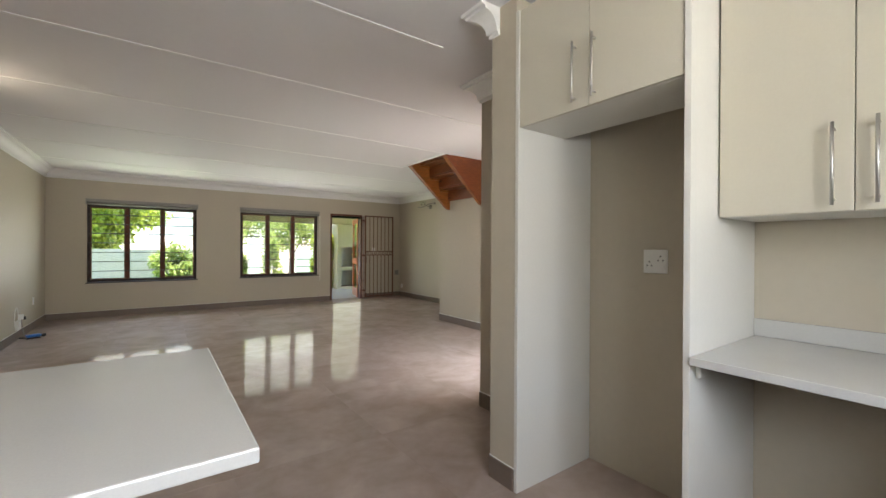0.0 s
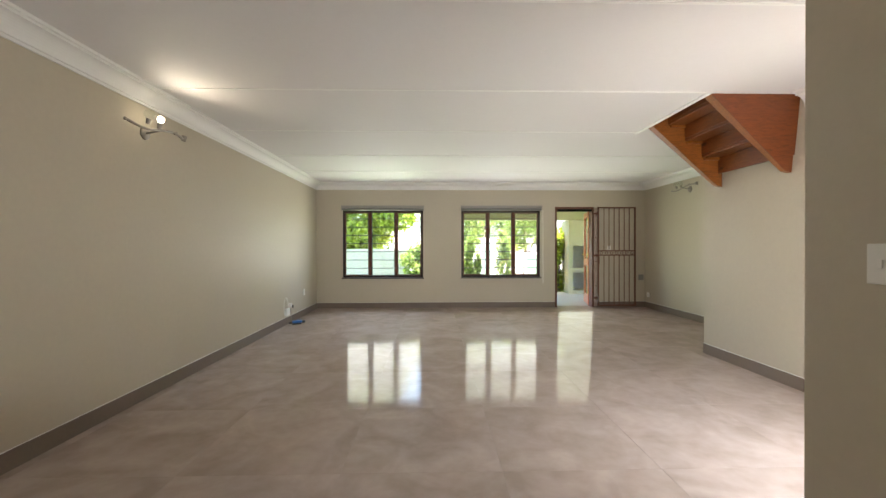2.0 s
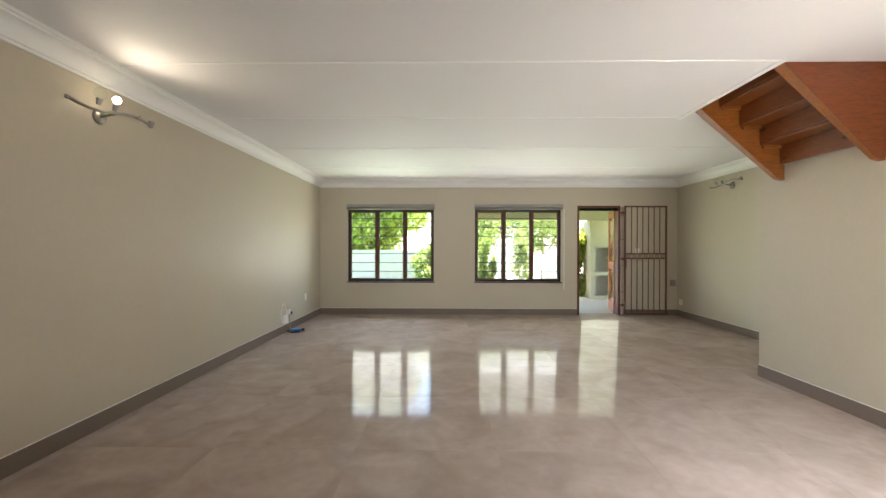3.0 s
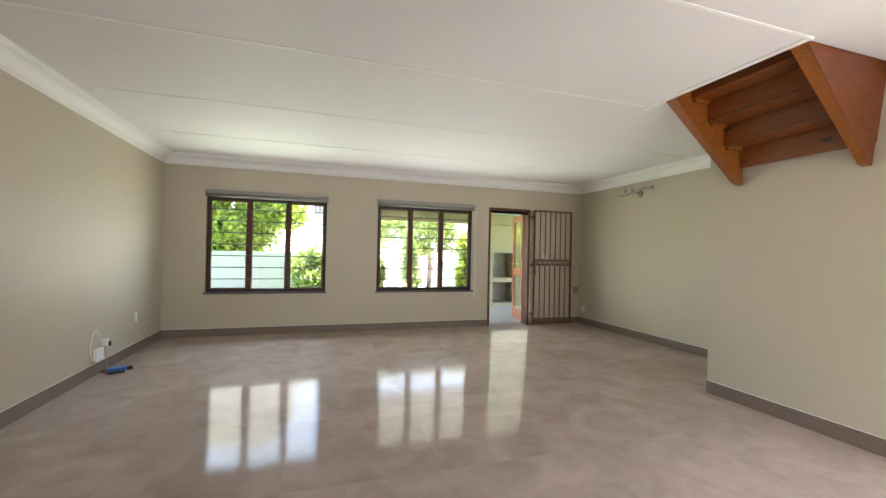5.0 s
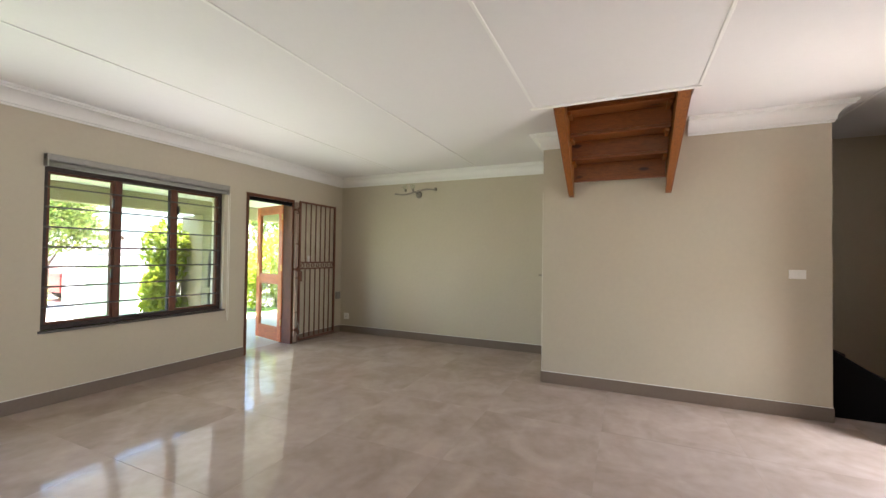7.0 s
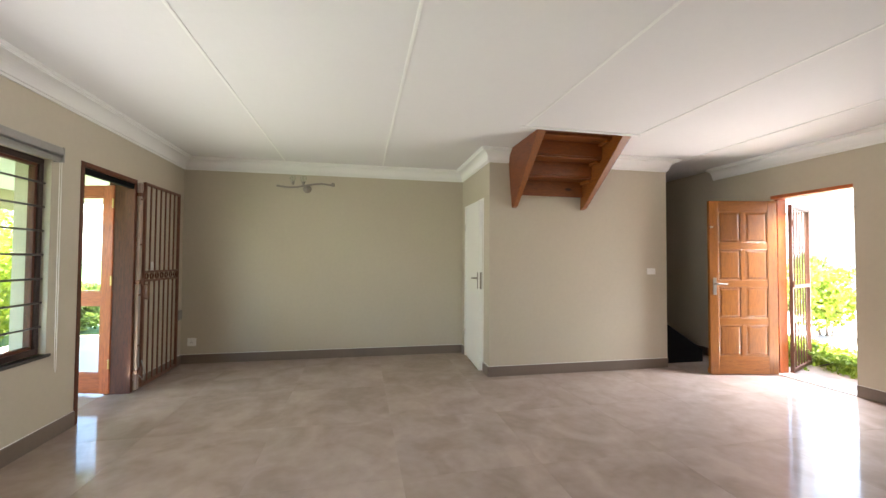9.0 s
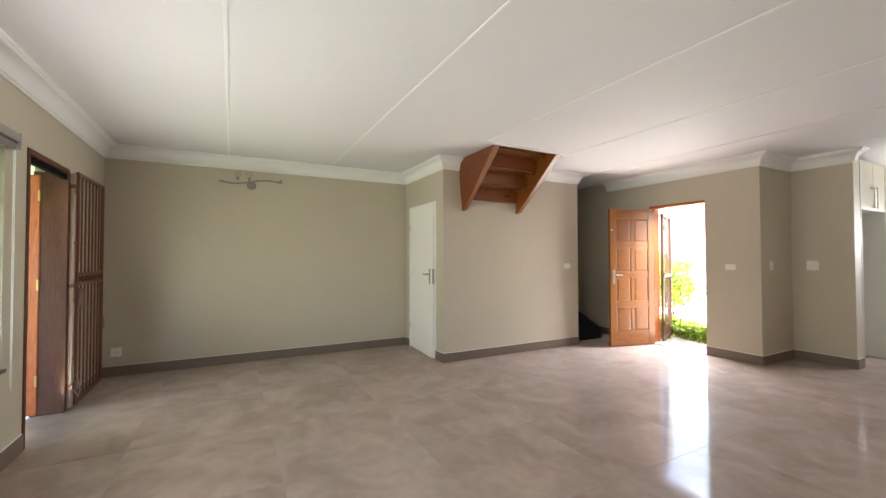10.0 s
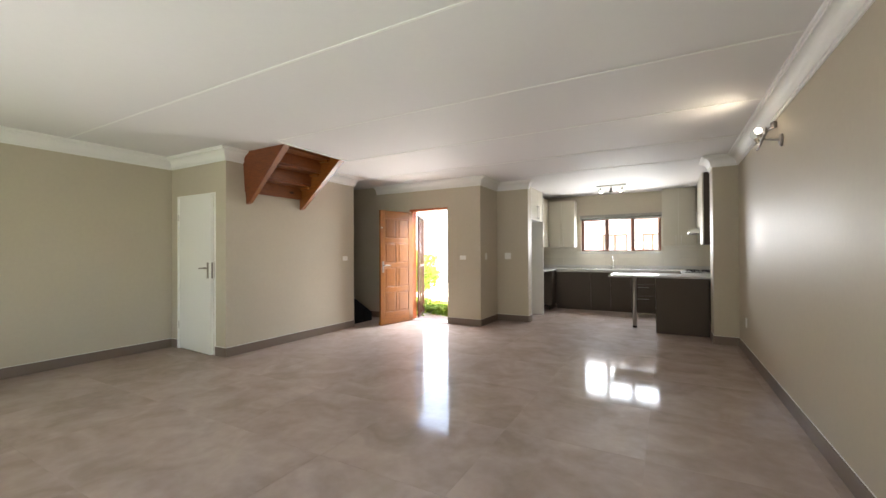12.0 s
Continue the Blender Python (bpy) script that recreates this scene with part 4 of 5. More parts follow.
lg = thing("support_post", pose(1.33, -8.10, 0.0), "round steel leg with a black foot under the peninsula", "support post")
part("tube", rodded((0, 0, 0.035), (0, 0, CT - 0.036), 0.030, seg=24), STEEL, lg, "", True)
part("foot", rodded((0, 0, 0.0), (0, 0, 0.034), 0.036, 0.031, seg=24), BLACK, lg, "black plastic foot")
part("top_flange", rodded((0, 0, CT - 0.0355), (0, 0, CT - 0.0305), 0.045, seg=24), STEEL, lg)
bm = panel_with_holes("z", CT - 0.03, CT, 0.001, XB - 0.001, YK + 0.001, YF + 0.02, [(1.55, 2.25, YK + 0.10, YK + 0.50)])
solo("back_worktop", bm, QUARTZ, "white quartz worktop along the kitchen window wall", "worktop", at=(1.8, YK + 0.3, CT - 0.03))
solo("side_worktop", boxed(3.045, XB - 0.001, YF + 0.021, -8.786, CT - 0.03, CT, 0.003), QUARTZ, "white quartz worktop beside the fridge housing", "worktop", at=(3.3, -9.3, CT - 0.03))
solo("hob_worktop", boxed(0.001, 0.625, YF + 0.021, -8.616, CT - 0.03, CT, 0.003), QUARTZ, "white quartz worktop below the cooker hood", "worktop", at=(0.3, -9.2, CT - 0.03))
solo("upstand", boxed(XB - 0.016, XB - 0.001, YF + 0.02, -8.786, CT + 0.001, CT + 0.075, 0.002), QUARTZ, "low white upstand behind the side worktop", "upstand", at=(XB - 0.01, -9.3, CT + 0.001))
solo("upstand", boxed(0.002, XB - 0.02, YK + 0.001, YK + 0.016, CT + 0.001, CT + 0.075, 0.002), QUARTZ, "low white upstand behind the sink worktop", "upstand", at=(1.8, YK + 0.01, CT + 0.001))
bk = thing("worktop_bracket", pose(3.13, -8.786, CT - 0.031), "small cream support bracket under the side worktop", "bracket")
part("plate", boxed(-0.04, 0.04, -0.02, -0.001, -0.05, 0.0, 0.006), CARCASS, bk)
sk = thing("sink", pose(1.9, YK + 0.30, CT), "stainless steel sink set into the worktop", "sink")
part("bowl", panel_with_holes("z", -0.18, 0.004, -0.352, 0.352, -0.202, 0.202, [(-0.32, 0.32, -0.17, 0.17)]), STEEL, sk)
part("bowl_floor", boxed(-0.32, 0.32, -0.17, 0.17, -0.178, -0.170), STEEL, sk)
tap = thing("mixer_tap", pose(1.90, YK + 0.065, CT + 0.001), "chrome swan-neck mixer tap behind the sink", "tap")
part("base", rodded((0, 0, 0), (0, 0, 0.06), 0.026, 0.02, seg=16), CHROME, tap, "", True)
arc = [(0, 0, 0.06), (0, 0, 0.20)] + [(0, 0.075 - 0.075 * math.cos(a), 0.20 + 0.075 * math.sin(a)) for a in [math.pi * i / 8 for i in range(1, 8)]] + [(0, 0.15, 0.185)]
part("spout", tube(arc, 0.011), CHROME, tap, "", True)
part("lever", rodded((0.0, 0, 0.05), (0.09, 0, 0.085), 0.007), CHROME, tap)
hb = thing("gas_hob", pose(0.31, -9.30, CT + 0.001), "black gas hob with steel rim and pan supports", "hob")
part("plate", boxed(-0.25, 0.25, -0.29, 0.29, 0.0, 0.008, 0.003), BLACK, hb)
for x in (-0.12, 0.12):
    for y in (-0.15, 0.13):
        b = part("burner", rodded((x, y, 0.009), (x, y, 0.022), 0.045, 0.035, 16), BLACK, hb)
        bm = bmesh.new()
        for dx, dy in ((1, 0), (0, 1)):
            box(bm, x - 0.10 * dx - 0.005, x + 0.10 * dx + 0.005, y - 0.10 * dy - 0.005, y + 0.10 * dy + 0.005, 0.030 + 0.002 * dx, 0.040 + 0.002 * dx)
        for dx, dy in ((-1, 0), (1, 0), (0, -1), (0, 1)):
            box(bm, x + 0.09 * dx - 0.004, x + 0.09 * dx + 0.004, y + 0.09 * dy - 0.004, y + 0.09 * dy + 0.004, 0.0085, 0.031)
        part("pan_support", bm, BLACK, b)

# kitchen ceiling light
kl = thing("spot_rail", pose(1.785, -9.05, H), "brushed steel ceiling rail with three spotlights, two lit", "ceiling light")
part("rail", boxed(-0.27, 0.27, -0.022, 0.022, -0.030, -0.001, 0.006), STEEL, kl)
for i, x in enumerate((-0.20, 0.0, 0.20)):
    tilt = (0.03, 0.0, -0.02)[i]
    a = part("spot_head", rod(rodded((x, 0, -0.031), (x, 0, -0.06), 0.008), (x, 0, -0.055), (x + tilt, 0.045, -0.13), 0.022, 0.036, 18), STEEL, kl)
    part("lamp_face", rodded((x + tilt, 0.0455, -0.131), (x + tilt * 1.05, 0.049, -0.137), 0.031, seg=18), SPOT if i != 1 else FROST, a, "glowing lamp face" if i != 1 else "unlit lamp face")


def wall_lamp(m, label, lit):
    """A bowed chrome bar on a round plate with two globe heads; local y along the wall, x off the wall."""
    u = thing("wall_lamp", m, label, "wall lamp", "bowed chrome wall lamps")
    part("plate", rodded((0.001, 0, -0.03), (0.018, 0, -0.03), 0.055, 0.045, 24), NICKEL, u, "", True)
    pts = [(0.11 + 0.02 * math.cos(t * math.pi / 2), 0.36 * t, -0.005 + 0.03 * math.sin(t * math.pi * 0.9)) for t in [-1 + 0.2 * i for i in range(11)]]
    part("bar", tube(pts, 0.011), NICKEL, u, "", True)
    part("stem", rodded((0.018, 0, -0.03), (0.14, 0, -0.005), 0.009), NICKEL, u)
    for y, on in ((-0.16, False), (-0.03, lit)):
        hd = part("lamp_holder", rodded((0.137, y, 0.0), (0.15, y, 0.04), 0.013, 0.020, 16), NICKEL, u)
        part("bulb", ball(bmesh.new(), (0.155, y, 0.076), 0.026 if on else 0.042, seg=18), BULB if on else FROST, hd, "glowing bulb" if on else "unlit clear globe", True)
    # a turned spur and an empty cup on one arm, a plain tip on the other
    part("spur", rodded((0.137, 0.17, 0.012), (0.142, 0.20, 0.040), 0.009, 0.004), NICKEL, u)
    cup = part("empty_holder", rodded((0.115, 0.335, -0.004), (0.12, 0.342, 0.040), 0.018, 0.022, 16), NICKEL, u, "cup-shaped holder with no bulb")
    part("contact", rodded((0.1205, 0.3425, 0.0405), (0.121, 0.343, 0.044), 0.012, 0.010), BLACK, cup)
    part("end_knob", ball(bmesh.new(), (0.112, -0.356, -0.020), 0.012, seg=12), NICKEL, u, "", True)
    return u


wall_lamp(pose(0.0, -4.90, 2.24), "bowed chrome wall lamp with one bulb lit", True)
wall_lamp(pose(XR, -1.48, 2.28, 0, 0, 180), "bowed chrome wall lamp, unlit", False)


def plate(name, m, w, h, label, category, toggles):
    """A flush wall plate; local x across, y off the wall, z up."""
    p = thing(name, m, label, category)
    part("cover", boxed(-w / 2, w / 2, 0.0, 0.009, -h / 2, h / 2, 0.003), PLASTIC, p)
    for i in range(toggles):
        x = (i - (toggles - 1) / 2) * 0.022
        part("rocker", boxed(x - 0.007, x + 0.007, 0.0091, 0.014, -0.013, 0.013, 0.002), PLASTIC, p)
    return p


def socket_holes(p, groups):
    for cx, cz in groups:
        for dx, dz in ((-0.012, -0.008), (0.012, -0.008), (0.0, 0.012)):
            part("pin_hole", rodded((cx + dx, 0.0085, cz + dz), (cx + dx, 0.0096, cz + dz), 0.0042, seg=10), BLACK, p)


plate("light_switch", pose(XS - 0.001, -5.72, 1.19, 0, 0, 90), 0.115, 0.075, "white two-lever light switch on the stair wall", "switch", 2)
plate("light_switch", pose(4.00, YD + 0.001, 1.19), 0.12, 0.072, "white wide light switch beside the front door", "switch", 4)
plate("light_switch", pose(XP - 0.001, -7.21, 1.21, 0, 0, 90), 0.075, 0.115, "white upright light switch on the projecting corner", "switch", 1)
plate("light_switch", pose(3.45, YP + 0.001, 1.21), 0.12, 0.12, "white square light switch on the stub wall", "switch", 2)
plate("light_switch", pose(6.07, -0.001, 1.22, 0, 0, 180), 0.075, 0.115, "white light switch behind the folded security gate", "switch", 1)
s1 = plate("wall_socket", pose(XR - 0.001, -0.13, 0.27, 0, 0, 90), 0.10, 0.10, "white wall socket low on the side wall", "socket", 0)
socket_holes(s1, [(0, 0)])
s2 = plate("wall_socket", pose(0.001, -0.82, 0.43, 0, 0, -90), 0.075, 0.115, "white socket plate low on the long wall", "socket", 0)
s3 = plate("wall_socket", pose(0.001, -6.70, 0.40, 0, 0, -90), 0.075, 0.115, "white socket plate low on the long wall", "socket", 0)
s4 = plate("wall_socket", pose(XB - 0.001, -8.355, 1.205, 0, 0, 90), 0.125, 0.125, "white double socket inside the fridge housing", "socket", 0)
socket_holes(s4, [(-0.028, 0.014), (0.030, -0.014)])
for x in (-0.045, 0.048):
    part("rocker", boxed(x - 0.005, x + 0.005, 0.0091, 0.013, -0.04, -0.02, 0.001), PLASTIC, s4)
ic = thing("intercom_box", pose(6.74, -0.001, 0.62, 0, 0, 180), "small grey junction box on the window wall", "junction box")
part("cover", boxed(-0.05, 0.05, 0.0, 0.03, -0.06, 0.06, 0.006), GREYPLASTIC, ic)

# modem, plug and loose cable in the corner of the long wall
md = thing("modem_socket", pose(0.001, -1.72, 0.20, 0, 0, -90), "white wall-mounted fibre box with a plug", "fibre box")
part("box", boxed(-0.09, 0.05, 0.0, 0.035, -0.06, 0.06, 0.006), PLASTIC, md)
part("plug", boxed(-0.15, -0.105, 0.0, 0.05, 0.06, 0.13, 0.006), PLASTIC, md)
part("plug_pin", boxed(-0.155, -0.13, 0.05, 0.07, 0.055, 0.10, 0.004), BLACK, md)
loop = [(0.03 + 0.09 * math.cos(a), 0.012, 0.09 + 0.15 * math.sin(a)) for a in [0.4 + 0.37 * i for i in range(18)]]
part("cable_loop", tube(loop, 0.004), PLASTIC, md, "loose loop of white cable")
part("cable_drop", tube([(-0.12, 0.03, 0.06), (-0.115, 0.04, -0.05), (-0.10, 0.06, -0.14), (-0.10, 0.09, -0.175)], 0.005), BLIND, md)
bb = thing("blue_adapter", pose(0.16, -1.66, 0.0, 0, 0, 25), "blue plastic adapter with black plug lying on the floor", "adapter")
part("shell", box(bmesh.new(), -0.075, 0.075, -0.045, 0.045, 0.02, 0.055, 0.014), BLUE, bb)
part("feet", boxed(-0.08, 0.06, -0.05, 0.05, 0.0, 0.019, 0.006), BLACK, bb)
part("plug", boxed(0.076, 0.125, -0.02, 0.02, 0.012, 0.05, 0.006), BLACK, bb)
part("lead", tube([(-0.08, 0.0, 0.012), (-0.12, 0.04, 0.012), (-0.13, 0.09, 0.012), (-0.06, 0.13, 0.012)], 0.006), BLACK, bb)

# ---- outdoors ----
GZ = -0.14
structure("ground", panel_with_holes("z", GZ - 0.5, GZ, -400, 400, -400, 400, [(-0.3, XR + 0.3, YK - 0.3, 0.3)]), GRASS, "sunlit lawn that runs out to the distance", "ground")
structure("patio", boxed(2.2, 9.3, 0.22, 3.0, GZ, -0.012, 0.01), PATIO, "tan tiled patio below the verandah roof", "patio")
structure("driveway", boxed(-14, 22, 5.6, 11.5, GZ, GZ + 0.012), PAVE, "pale paved drive beyond the garden wall", "driveway")
structure("front_path", boxed(3.9, 5.6, -7.45, YD - 0.22, GZ, -0.03, 0.01), PAVE, "pale paving at the front door", "path")
structure("front_drive", boxed(-12, 24, -17.0, -8.9, GZ, GZ + 0.012), PAVE, "pale paved drive in front of the house", "driveway")
structure("garden_wall", boxed(-8.0, 3.4, 5.0, 5.2, GZ, 1.20, 0.01), GARDENWALL, "pale grey rendered garden wall", "wall")
structure("far_garden_wall", boxed(-14.0, 20.0, 11.6, 11.8, GZ, 1.7, 0.01), WHITEWALL, "white rendered boundary wall across the drive", "wall")
structure("roof_eave", boxed(-0.7, 2.65, 0.22, 0.85, 2.50, 2.60), CEIL, "white soffit of the roof overhang", "eave")
ver = thing("verandah_roof", pose(4.9, 1.5, 1.985), "cream beam and white ceiling of the covered patio", "verandah", "", "structure")
part("beam", boxed(-2.2, 4.3, 1.05, 1.25, 0.0, 0.26, 0.01), RENDER, ver)
part("beam", boxed(-2.2, -2.0, -1.27, 1.05, 0.0, 0.26, 0.01), RENDER, ver)
part("slab", boxed(-2.3, 4.3, -1.27, 1.32, 0.26, 0.38, 0.01), CEIL, ver)
for x in (-2.2, 4.1):
    part("post", boxed(x, x + 0.2, 1.05, 1.25, -1.997, 0.0, 0.01), RENDER, ver)
br = thing("built_in_barbecue", pose(6.48, 2.85, -0.012), "cream built-in barbecue with a fire niche and a slab shelf", "barbecue")
bm = panel_with_holes("y", -0.38, 0.2, -0.42, 0.48, 0.0, 1.99, [(-0.30, 0.30, 0.08, 0.60), (-0.30, 0.30, 0.68, 1.30)])
part("masonry", bm, RENDER, br)
part("slab", boxed(-0.44, 0.40, -0.42, -0.385, 0.59, 0.69, 0.005), RENDER, br)
# the niche's shade is painted into this panel's grey
part("back_panel", boxed(-0.31, 0.31, 0.12, 0.16, 0.08, 1.30), NICHE_SHADE, br, "back of the fire niche, its shade put into the grey")


def gate_pillar(x, y, hw, hd, h, label):
    gp = thing("gate_pillar", pose(x, y, GZ), label, "pillar")
    part("shaft", boxed(-hw, hw, -hd, hd, 0.0, h - 0.06, 0.01), WHITEWALL, gp)
    part("cap", boxed(-hw - 0.03, hw + 0.03, -hd - 0.03, hd + 0.03, h - 0.06, h, 0.01), WHITEWALL, gp)


gate_pillar(6.03, 5.4, 0.46, 0.22, 1.18, "low broad pale rendered gate pillar by the drive")
gate_pillar(4.25, 5.5, 0.17, 0.17, 1.70, "slim tall pale rendered gate pillar by the drive")
structure("drive_wall", boxed(6.75, 13.0, 8.8, 9.02, GZ, 1.16, 0.01), WHITEWALL, "low white wall beside the parked car", "wall")


def leaves(n, shapes, size, seed):
    """Many small folded leaves scattered in overlapping lumps (centre, radii): vertices and faces."""
    r = np.random.default_rng(seed)
    pts = []
    wsum = np.array([s[1][0] * s[1][1] * s[1][2] for s in shapes]) ** 0.67
    for (c, rad), k in zip(shapes, np.maximum(8, n * wsum / wsum.sum()).astype(int)):
        d = r.normal(size=(k, 3))
        d /= np.linalg.norm(d, axis=1)[:, None]
        pts.append(np.array(c) + d * np.array(rad) * (r.uniform(0.55, 1.04, (k, 1))))
    p = np.concatenate(pts)
    k = len(p)
    u = r.normal(size=(k, 3))
    u /= np.linalg.norm(u, axis=1)[:, None]
    t = r.normal(size=(k, 3)) + np.array((0, 0, 0.5))
    v = np.cross(u, t)
    v /= np.linalg.norm(v, axis=1)[:, None]
    s = size * r.uniform(0.6, 1.35, (k, 1))
    w = np.cross(u, v) * s * 0.12
    quad = np.stack([p - u * s, p + v * s * 0.42 + w, p + u * s, p - v * s * 0.42 + w], 1).reshape(-1, 3)
    f = [(i, i + 1, i + 2, i + 3) for i in range(0, 4 * k, 4)]
    return quad, f


def leaf_part(name, n, shapes, size, seed, material, parent, label=""):
    v, f = leaves(n, shapes, size, seed)
    me = bpy.data.meshes.new(name)
    me.from_pydata(v.tolist(), [], f)
    me.materials.append(material)
    ob = new(name, me)
    ob.parent = parent
    return tagged(ob, label)


def lumps(c, rad, k, seed, size=0.45):
    r = random.Random(seed)
    out = []
    for i in range(k):
        a, h, q = r.uniform(0, 6.283), r.uniform(-0.8, 0.85), r.uniform(0.35, 0.95)
        w = math.sqrt(max(0.05, 1 - h * h)) * q
        s = r.uniform(0.7, 1.25) * size
        out.append(((c[0] + rad[0] * w * math.cos(a), c[1] + rad[1] * w * math.sin(a), c[2] + rad[2] * h), (rad[0] * s, rad[1] * s, rad[2] * s * 0.85)))
    return out


def tree(x, y, height, crown_c, crown_r, n, size, material, seed, label):
    t = thing("tree", pose(x, y, GZ), label, "tree")
    r = random.Random(seed)
    bm = bmesh.new()
    knots = [(0, 0, -0.05), (0.04, 0.02, height * 0.3), (-0.03, 0.05, height * 0.55), (0.02, 0.0, height * 0.8)]
    for i, (a, b) in enumerate(zip(knots, knots[1:])):
        rod(bm, a, b, 0.11 - 0.025 * i, 0.085 - 0.025 * i, 10)
    part("trunk", bm, BARK, t, "", True)
    ls = lumps(crown_c, crown_r, 26, seed)
    for c, q in ls[:9]:
        part("limb", rodded(knots[2 if c[2] > height * 0.6 else 1], c, 0.035, 0.010, 7), BARK, t)
    leaf_part("crown", n, ls, size, seed, material, t)
    return t


def bush(x, y, rad, n, size, material, seed, label, z=0.0):
    t = thing("shrub", pose(x, y, GZ + z), label, "shrub")
    bm = bmesh.new()
    r = random.Random(seed)
    for i in range(6):
        rod(bm, (r.uniform(-0.06, 0.06), r.uniform(-0.06, 0.06), -0.03 - z), (r.uniform(-0.6, 0.6) * rad[0], r.uniform(-0.6, 0.6) * rad[1], rad[2] * 1.2), 0.018, 0.006, 6)
    part("stems", bm, BARK, t)
    leaf_part("foliage", n, lumps((0, 0, rad[2]), rad, 22, seed), size, seed, material, t)
    return t


tree(-0.2, 6.1, 3.0, (0.0, 0.0, 2.55), (1.95, 1.2, 1.4), 26000, 0.085, LEAF_LIME, 3, "lime-green leafy tree behind the garden wall")
tree(-2.8, 8.3, 3.4, (0.0, 0.0, 2.7), (1.45, 1.2, 1.6), 16000, 0.075, LEAF_LIME, 4, "lime-green leafy tree beside the drive")
tree(3.6, 8.7, 3.2, (0.0, 0.0, 2.2), (0.95, 0.9, 1.25), 5000, 0.07, LEAF_GREEN, 5, "green leafy tree across the drive")
tree(6.4, 9.1, 3.2, (0.0, 0.0, 2.3), (1.15, 0.95, 1.05), 6500, 0.07, LEAF_GREEN, 6, "green leafy tree across the drive")
tree(5.2, 12.9, 4.2, (0.0, 0.0, 3.2), (1.8, 1.4, 1.5), 3000, 0.11, LEAF_GREEN, 7, "green tree beyond the boundary wall")
tree(12.6, 7.4, 3.0, (0.0, 0.0, 2.4), (1.6, 1.6, 1.5), 6000, 0.09, LEAF_GREEN, 12, "green leafy tree on the lawn")
bush(2.0, 4.2, (0.62, 0.45, 0.72), 3600, 0.06, LEAF_GREEN, 8, "round green shrub in front of the garden wall")
bush(3.74, 5.7, (0.30, 0.32, 0.88), 3000, 0.06, LEAF_GREEN, 9, "upright green shrub beside the gate pillar")
bush(5.02, 6.3, (0.34, 0.32, 0.92), 3200, 0.06, LEAF_GREEN, 24, "upright green shrub between the gate pillars")
bush(5.93, 3.10, (0.47, 0.36, 0.98), 5600, 0.065, LEAF_LIME, 10, "tall bright green shrub at the patio edge")
bush(0.2, 4.6, (1.0, 0.25, 0.18), 1500, 0.05, LEAF_LIME, 13, "low green border along the garden wall")
bush(11.5, 6.6, (1.6, 0.8, 0.9), 5000, 0.07, LEAF_GREEN, 14, "green garden shrubs beyond the patio")
bush(9.4, 4.3, (1.0, 0.7, 0.95), 5200, 0.065, LEAF_LIME, 21, "bright lime-green shrub on the lawn past the patio")
bush(11.2, 5.2, (1.3, 0.8, 1.15), 6000, 0.07, LEAF_LIME, 22, "tall lime-green shrub at the end of the lawn")
bush(10.2, 3.2, (0.9, 0.5, 0.45), 3600, 0.06, LEAF_GREEN, 23, "low green shrub along the lawn")
# front garden
bush(5.5, -7.88, (1.1, 0.46, 0.19), 12000, 0.04, LEAF_PALE, 15, "low clipped bright green hedge outside the front door")
bush(6.98, -10.4, (0.62, 0.5, 0.52), 2400, 0.06, LEAF_PALE, 16, "round lime-green shrub in the front garden", 0.35)
bush(10.2, -14.2, (0.9, 0.6, 0.75), 3000, 0.08, LEAF_GREEN, 17, "green shrub by the front drive")
tree(17.5, -15.5, 4.0, (0.0, 0.0, 3.2), (2.2, 1.8, 1.9), 6000, 0.12, LEAF_GREEN, 18, "green tree across the front drive")


def house(x0, x1, y0, y1, h, face, windows, label):
    """A plain white neighbouring house; its windows look towards +y or -y."""
    hs = thing("neighbour_house", pose((x0 + x1) / 2, (y0 + y1) / 2, GZ), label, "house")
    hx, hy = (x1 - x0) / 2, (y1 - y0) / 2
    yw = hy if face == "+y" else -hy
    holes = [(c - w / 2 - (x0 + x1) / 2, c + w / 2 - (x0 + x1) / 2, z0, z1) for c, w, z0, z1 in windows]
    part("wall", panel_with_holes("y", *sorted((yw, yw * 0.95)), -hx, hx, 0, h, holes), WHITEWALL, hs)
    part("wall", boxed(-hx, hx, *sorted((-yw, yw * 0.94)), 0, h), WHITEWALL, hs)
    part("roof", prism(bmesh.new(), [(-hy - 0.4, h), (hy + 0.4, h), (0, h + 1.5)], "x", -hx - 0.3, hx + 0.3), ROOF, hs)
    s = 1 if face == "+y" else -1
    for a, b, z0, z1 in holes:
        wd = part("window", panel_with_holes("y", *sorted((yw - s * 0.04, yw - s * 0.09)), a, b, z0, z1, [(a + 0.06, (a + b) / 2 - 0.03, z0 + 0.06, z1 - 0.06), ((a + b) / 2 + 0.03, b - 0.06, z0 + 0.06, z1 - 0.06)]), MERANTI_DULL, hs)
        part("pane", boxed(a + 0.05, b - 0.05, *sorted((yw - s * 0.10, yw - s * 0.11)), z0 + 0.05, z1 - 0.05), BLIND, wd, "grey window glass")
    return hs


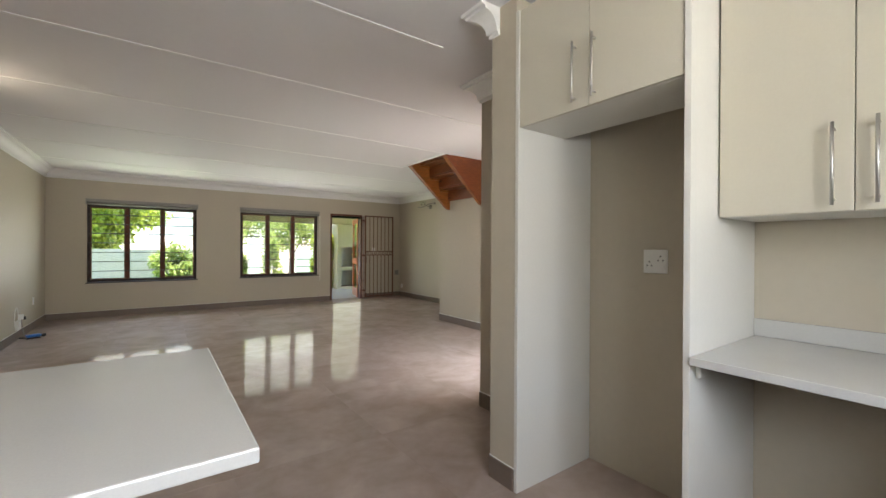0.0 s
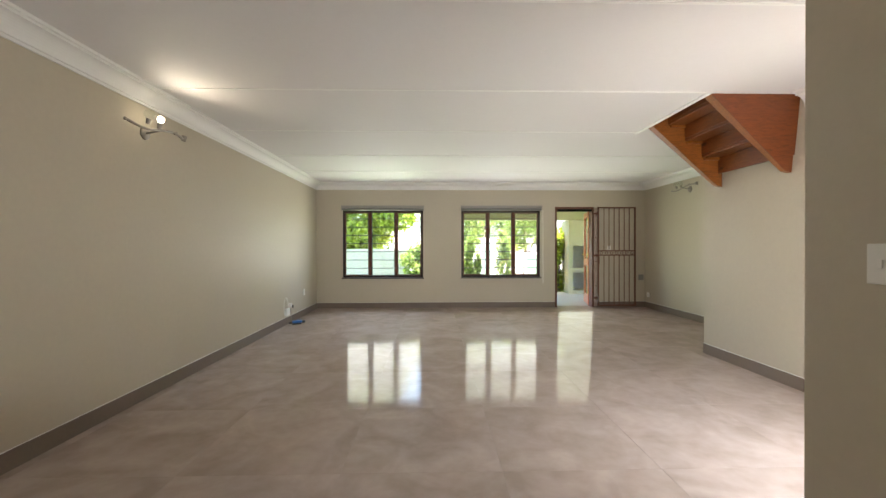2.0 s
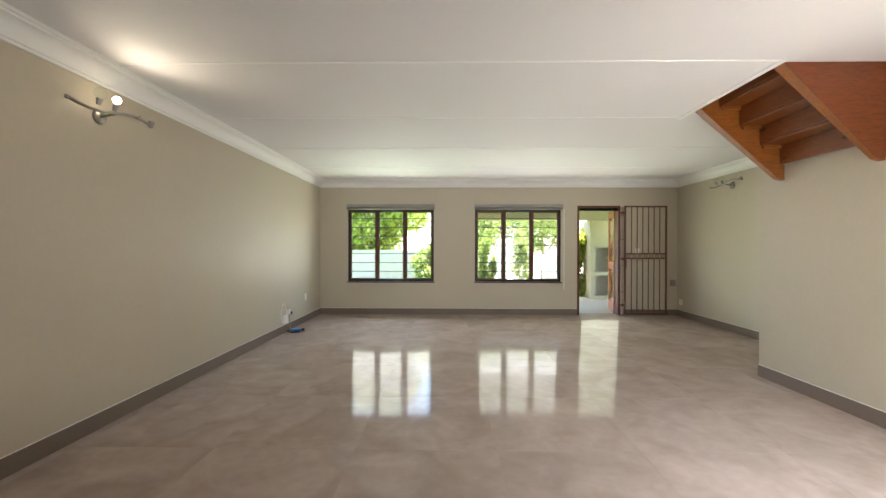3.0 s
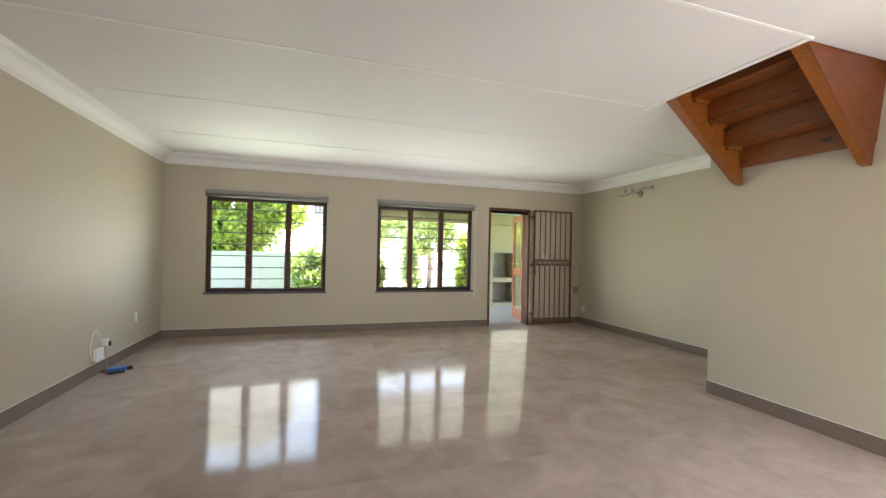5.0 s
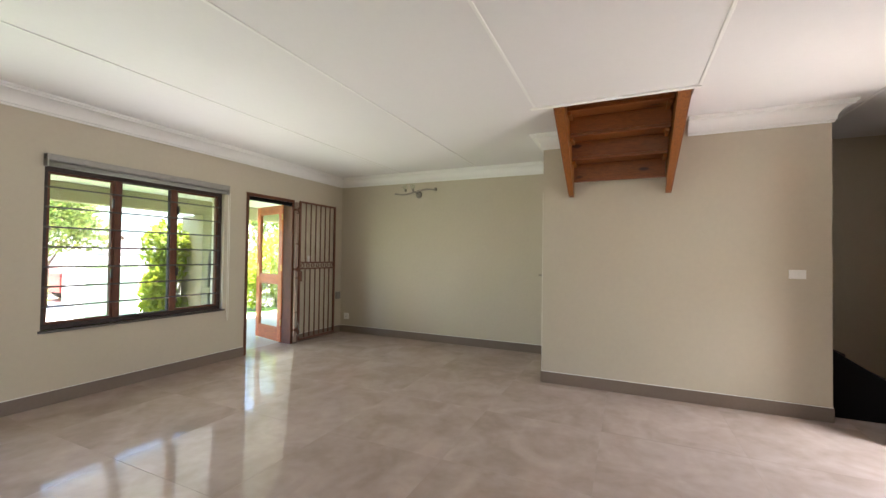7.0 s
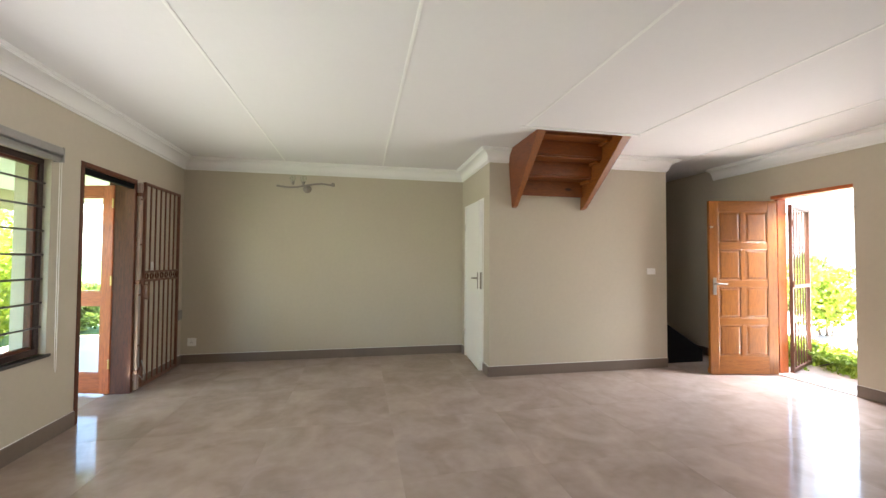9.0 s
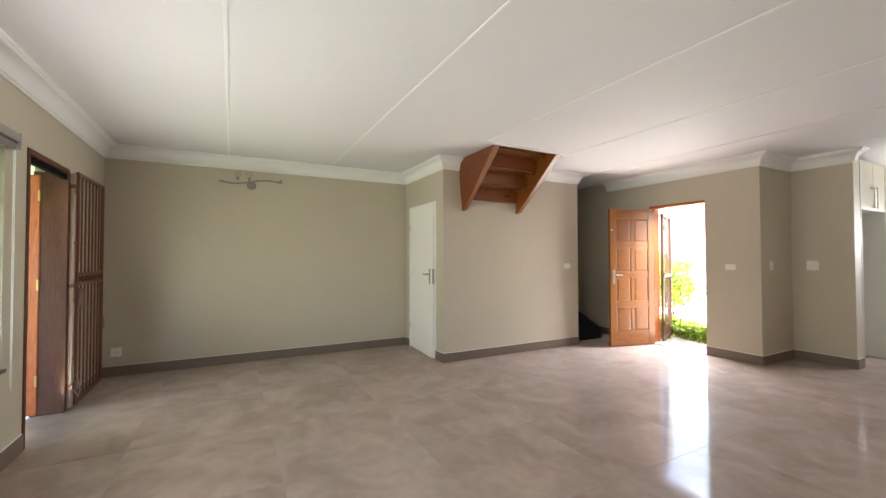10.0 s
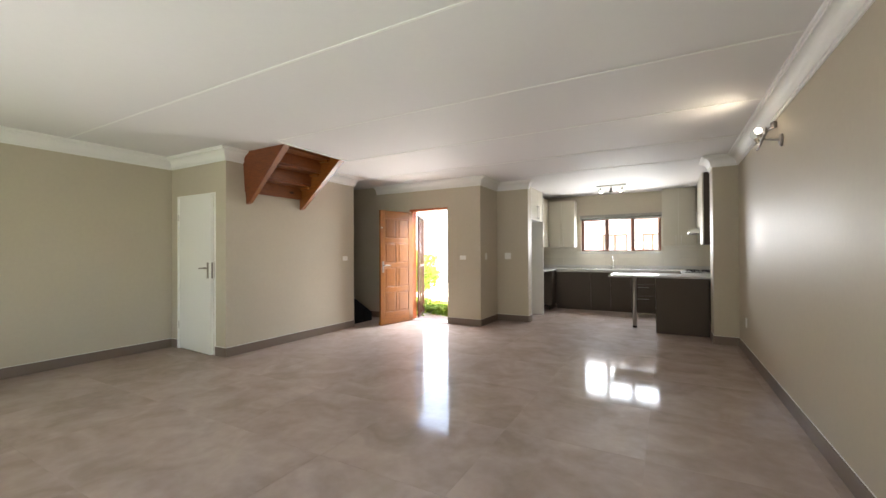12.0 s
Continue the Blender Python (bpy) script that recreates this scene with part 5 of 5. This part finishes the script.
house(1.2, 14, 15.0, 21, 5.4, "-y", [(2.2, 0.55, 3.3, 4.1), (5.2, 0.9, 3.3, 4.4), (7.5, 1.4, 0.9, 2.1), (10.5, 1.4, 0.9, 2.1)], "white two-storey neighbouring house behind the trees")
house(-8, 22, -24, -17.5, 3.2, "+y", [(1.3, 0.7, 1.1, 2.1), (2.6, 0.9, 1.1, 2.1), (-2.5, 1.4, 1.0, 2.2), (14.5, 1.4, 1.0, 2.2)], "white neighbouring house across the front drive")
cr = thing("parked_car", pose(8.75, 10.4, GZ + 0.012), "small red car parked on the drive", "car")
part("body", prism(bmesh.new(), [(-1.8, 0.28), (1.8, 0.28), (1.85, 0.62), (1.2, 0.86), (0.75, 0.9), (-1.2, 0.9), (-1.8, 0.8)], "y", -0.78, 0.78), surf("red_car_paint", (0.35, 0.02, 0.02), 0.3, coat=0.6), cr)
part("cabin", prism(bmesh.new(), [(-1.25, 0.9), (0.75, 0.9), (0.2, 1.38), (-0.9, 1.38)], "y", -0.68, 0.68), GREYPLASTIC, cr, "dark glazed cabin")
for x in (-1.15, 1.15):
    for y in (-0.80, 0.62):
        wh = part("wheel", rodded((x, y, 0.30), (x, y + 0.18, 0.30), 0.30, seg=20), BLACK, cr)
        part("hubcap", rodded((x, y - 0.006 if y < 0 else y + 0.181, 0.30), (x, y if y < 0 else y + 0.19, 0.30), 0.19, seg=16), STEEL, wh)

# ---- floor tiles and splashback, piece by piece ----
fl = tagged(new("floor", mesh_of("floor", boxed(-0.22, XR + 0.22, YK - 0.22, 0.22, -0.1, -0.0016), GROUT)), "polished taupe porcelain floor in large square tiles", "floor", "", "structure")
S, X0, Y0 = 0.905, 0.075, -0.635
cache = {}


def tile(x0, x1, y0, y1):
    key = (round(x1 - x0, 4), round(y1 - y0, 4))
    if key not in cache:
        hx, hy = key[0] / 2, key[1] / 2
        cache[key] = mesh_of("tile", boxed(-hx, hx, -hy, hy, -0.0015, 0.0, 0.0004), TILE)
    ob = new("tile", cache[key])
    ob.location = ((x0 + x1) / 2, (y0 + y1) / 2, 0.0)
    ob.parent = fl


xs = [0.0] + [X0 + S * i for i in range(8)] + [XR + 0.0]
ys = [0.215] + [Y0 - S * i for i in range(11)] + [YK]
xs = [x for i, x in enumerate(xs) if i == 0 or x - xs[i - 1] > 0.04]
for a, b in zip(xs, xs[1:]):
    for d, c in zip(ys, ys[1:]):
        if a > XB and d < YD - 0.3:
            continue
        tile(a + 0.0008, b - 0.0008, c + 0.0008, d - 0.0008)
sp = tagged(new("splashback", mesh_of("splashback", boxed(0.0, XB - 0.02, YK, YK + 0.004, CT + 0.076, 1.24), TILEGROUT)), "cream glazed tile splashback above the worktop", "splashback", "", "structure")
tm = mesh_of("tile", boxed(-0.149, 0.149, 0.0, 0.006, -0.0795, 0.0795, 0.0015), SPLASH)
for i in range(12):
    for j in range(3):
        ob = new("tile", tm)
        ob.location = (0.155 + 0.3 * i, YK + 0.0041, CT + 0.157 + 0.161 * j)
        if ob.location.z > 1.28 and KWIN[0] - 0.15 < ob.location.x < KWIN[1] + 0.15:
            bpy.data.objects.remove(ob)
            continue
        ob.parent = sp
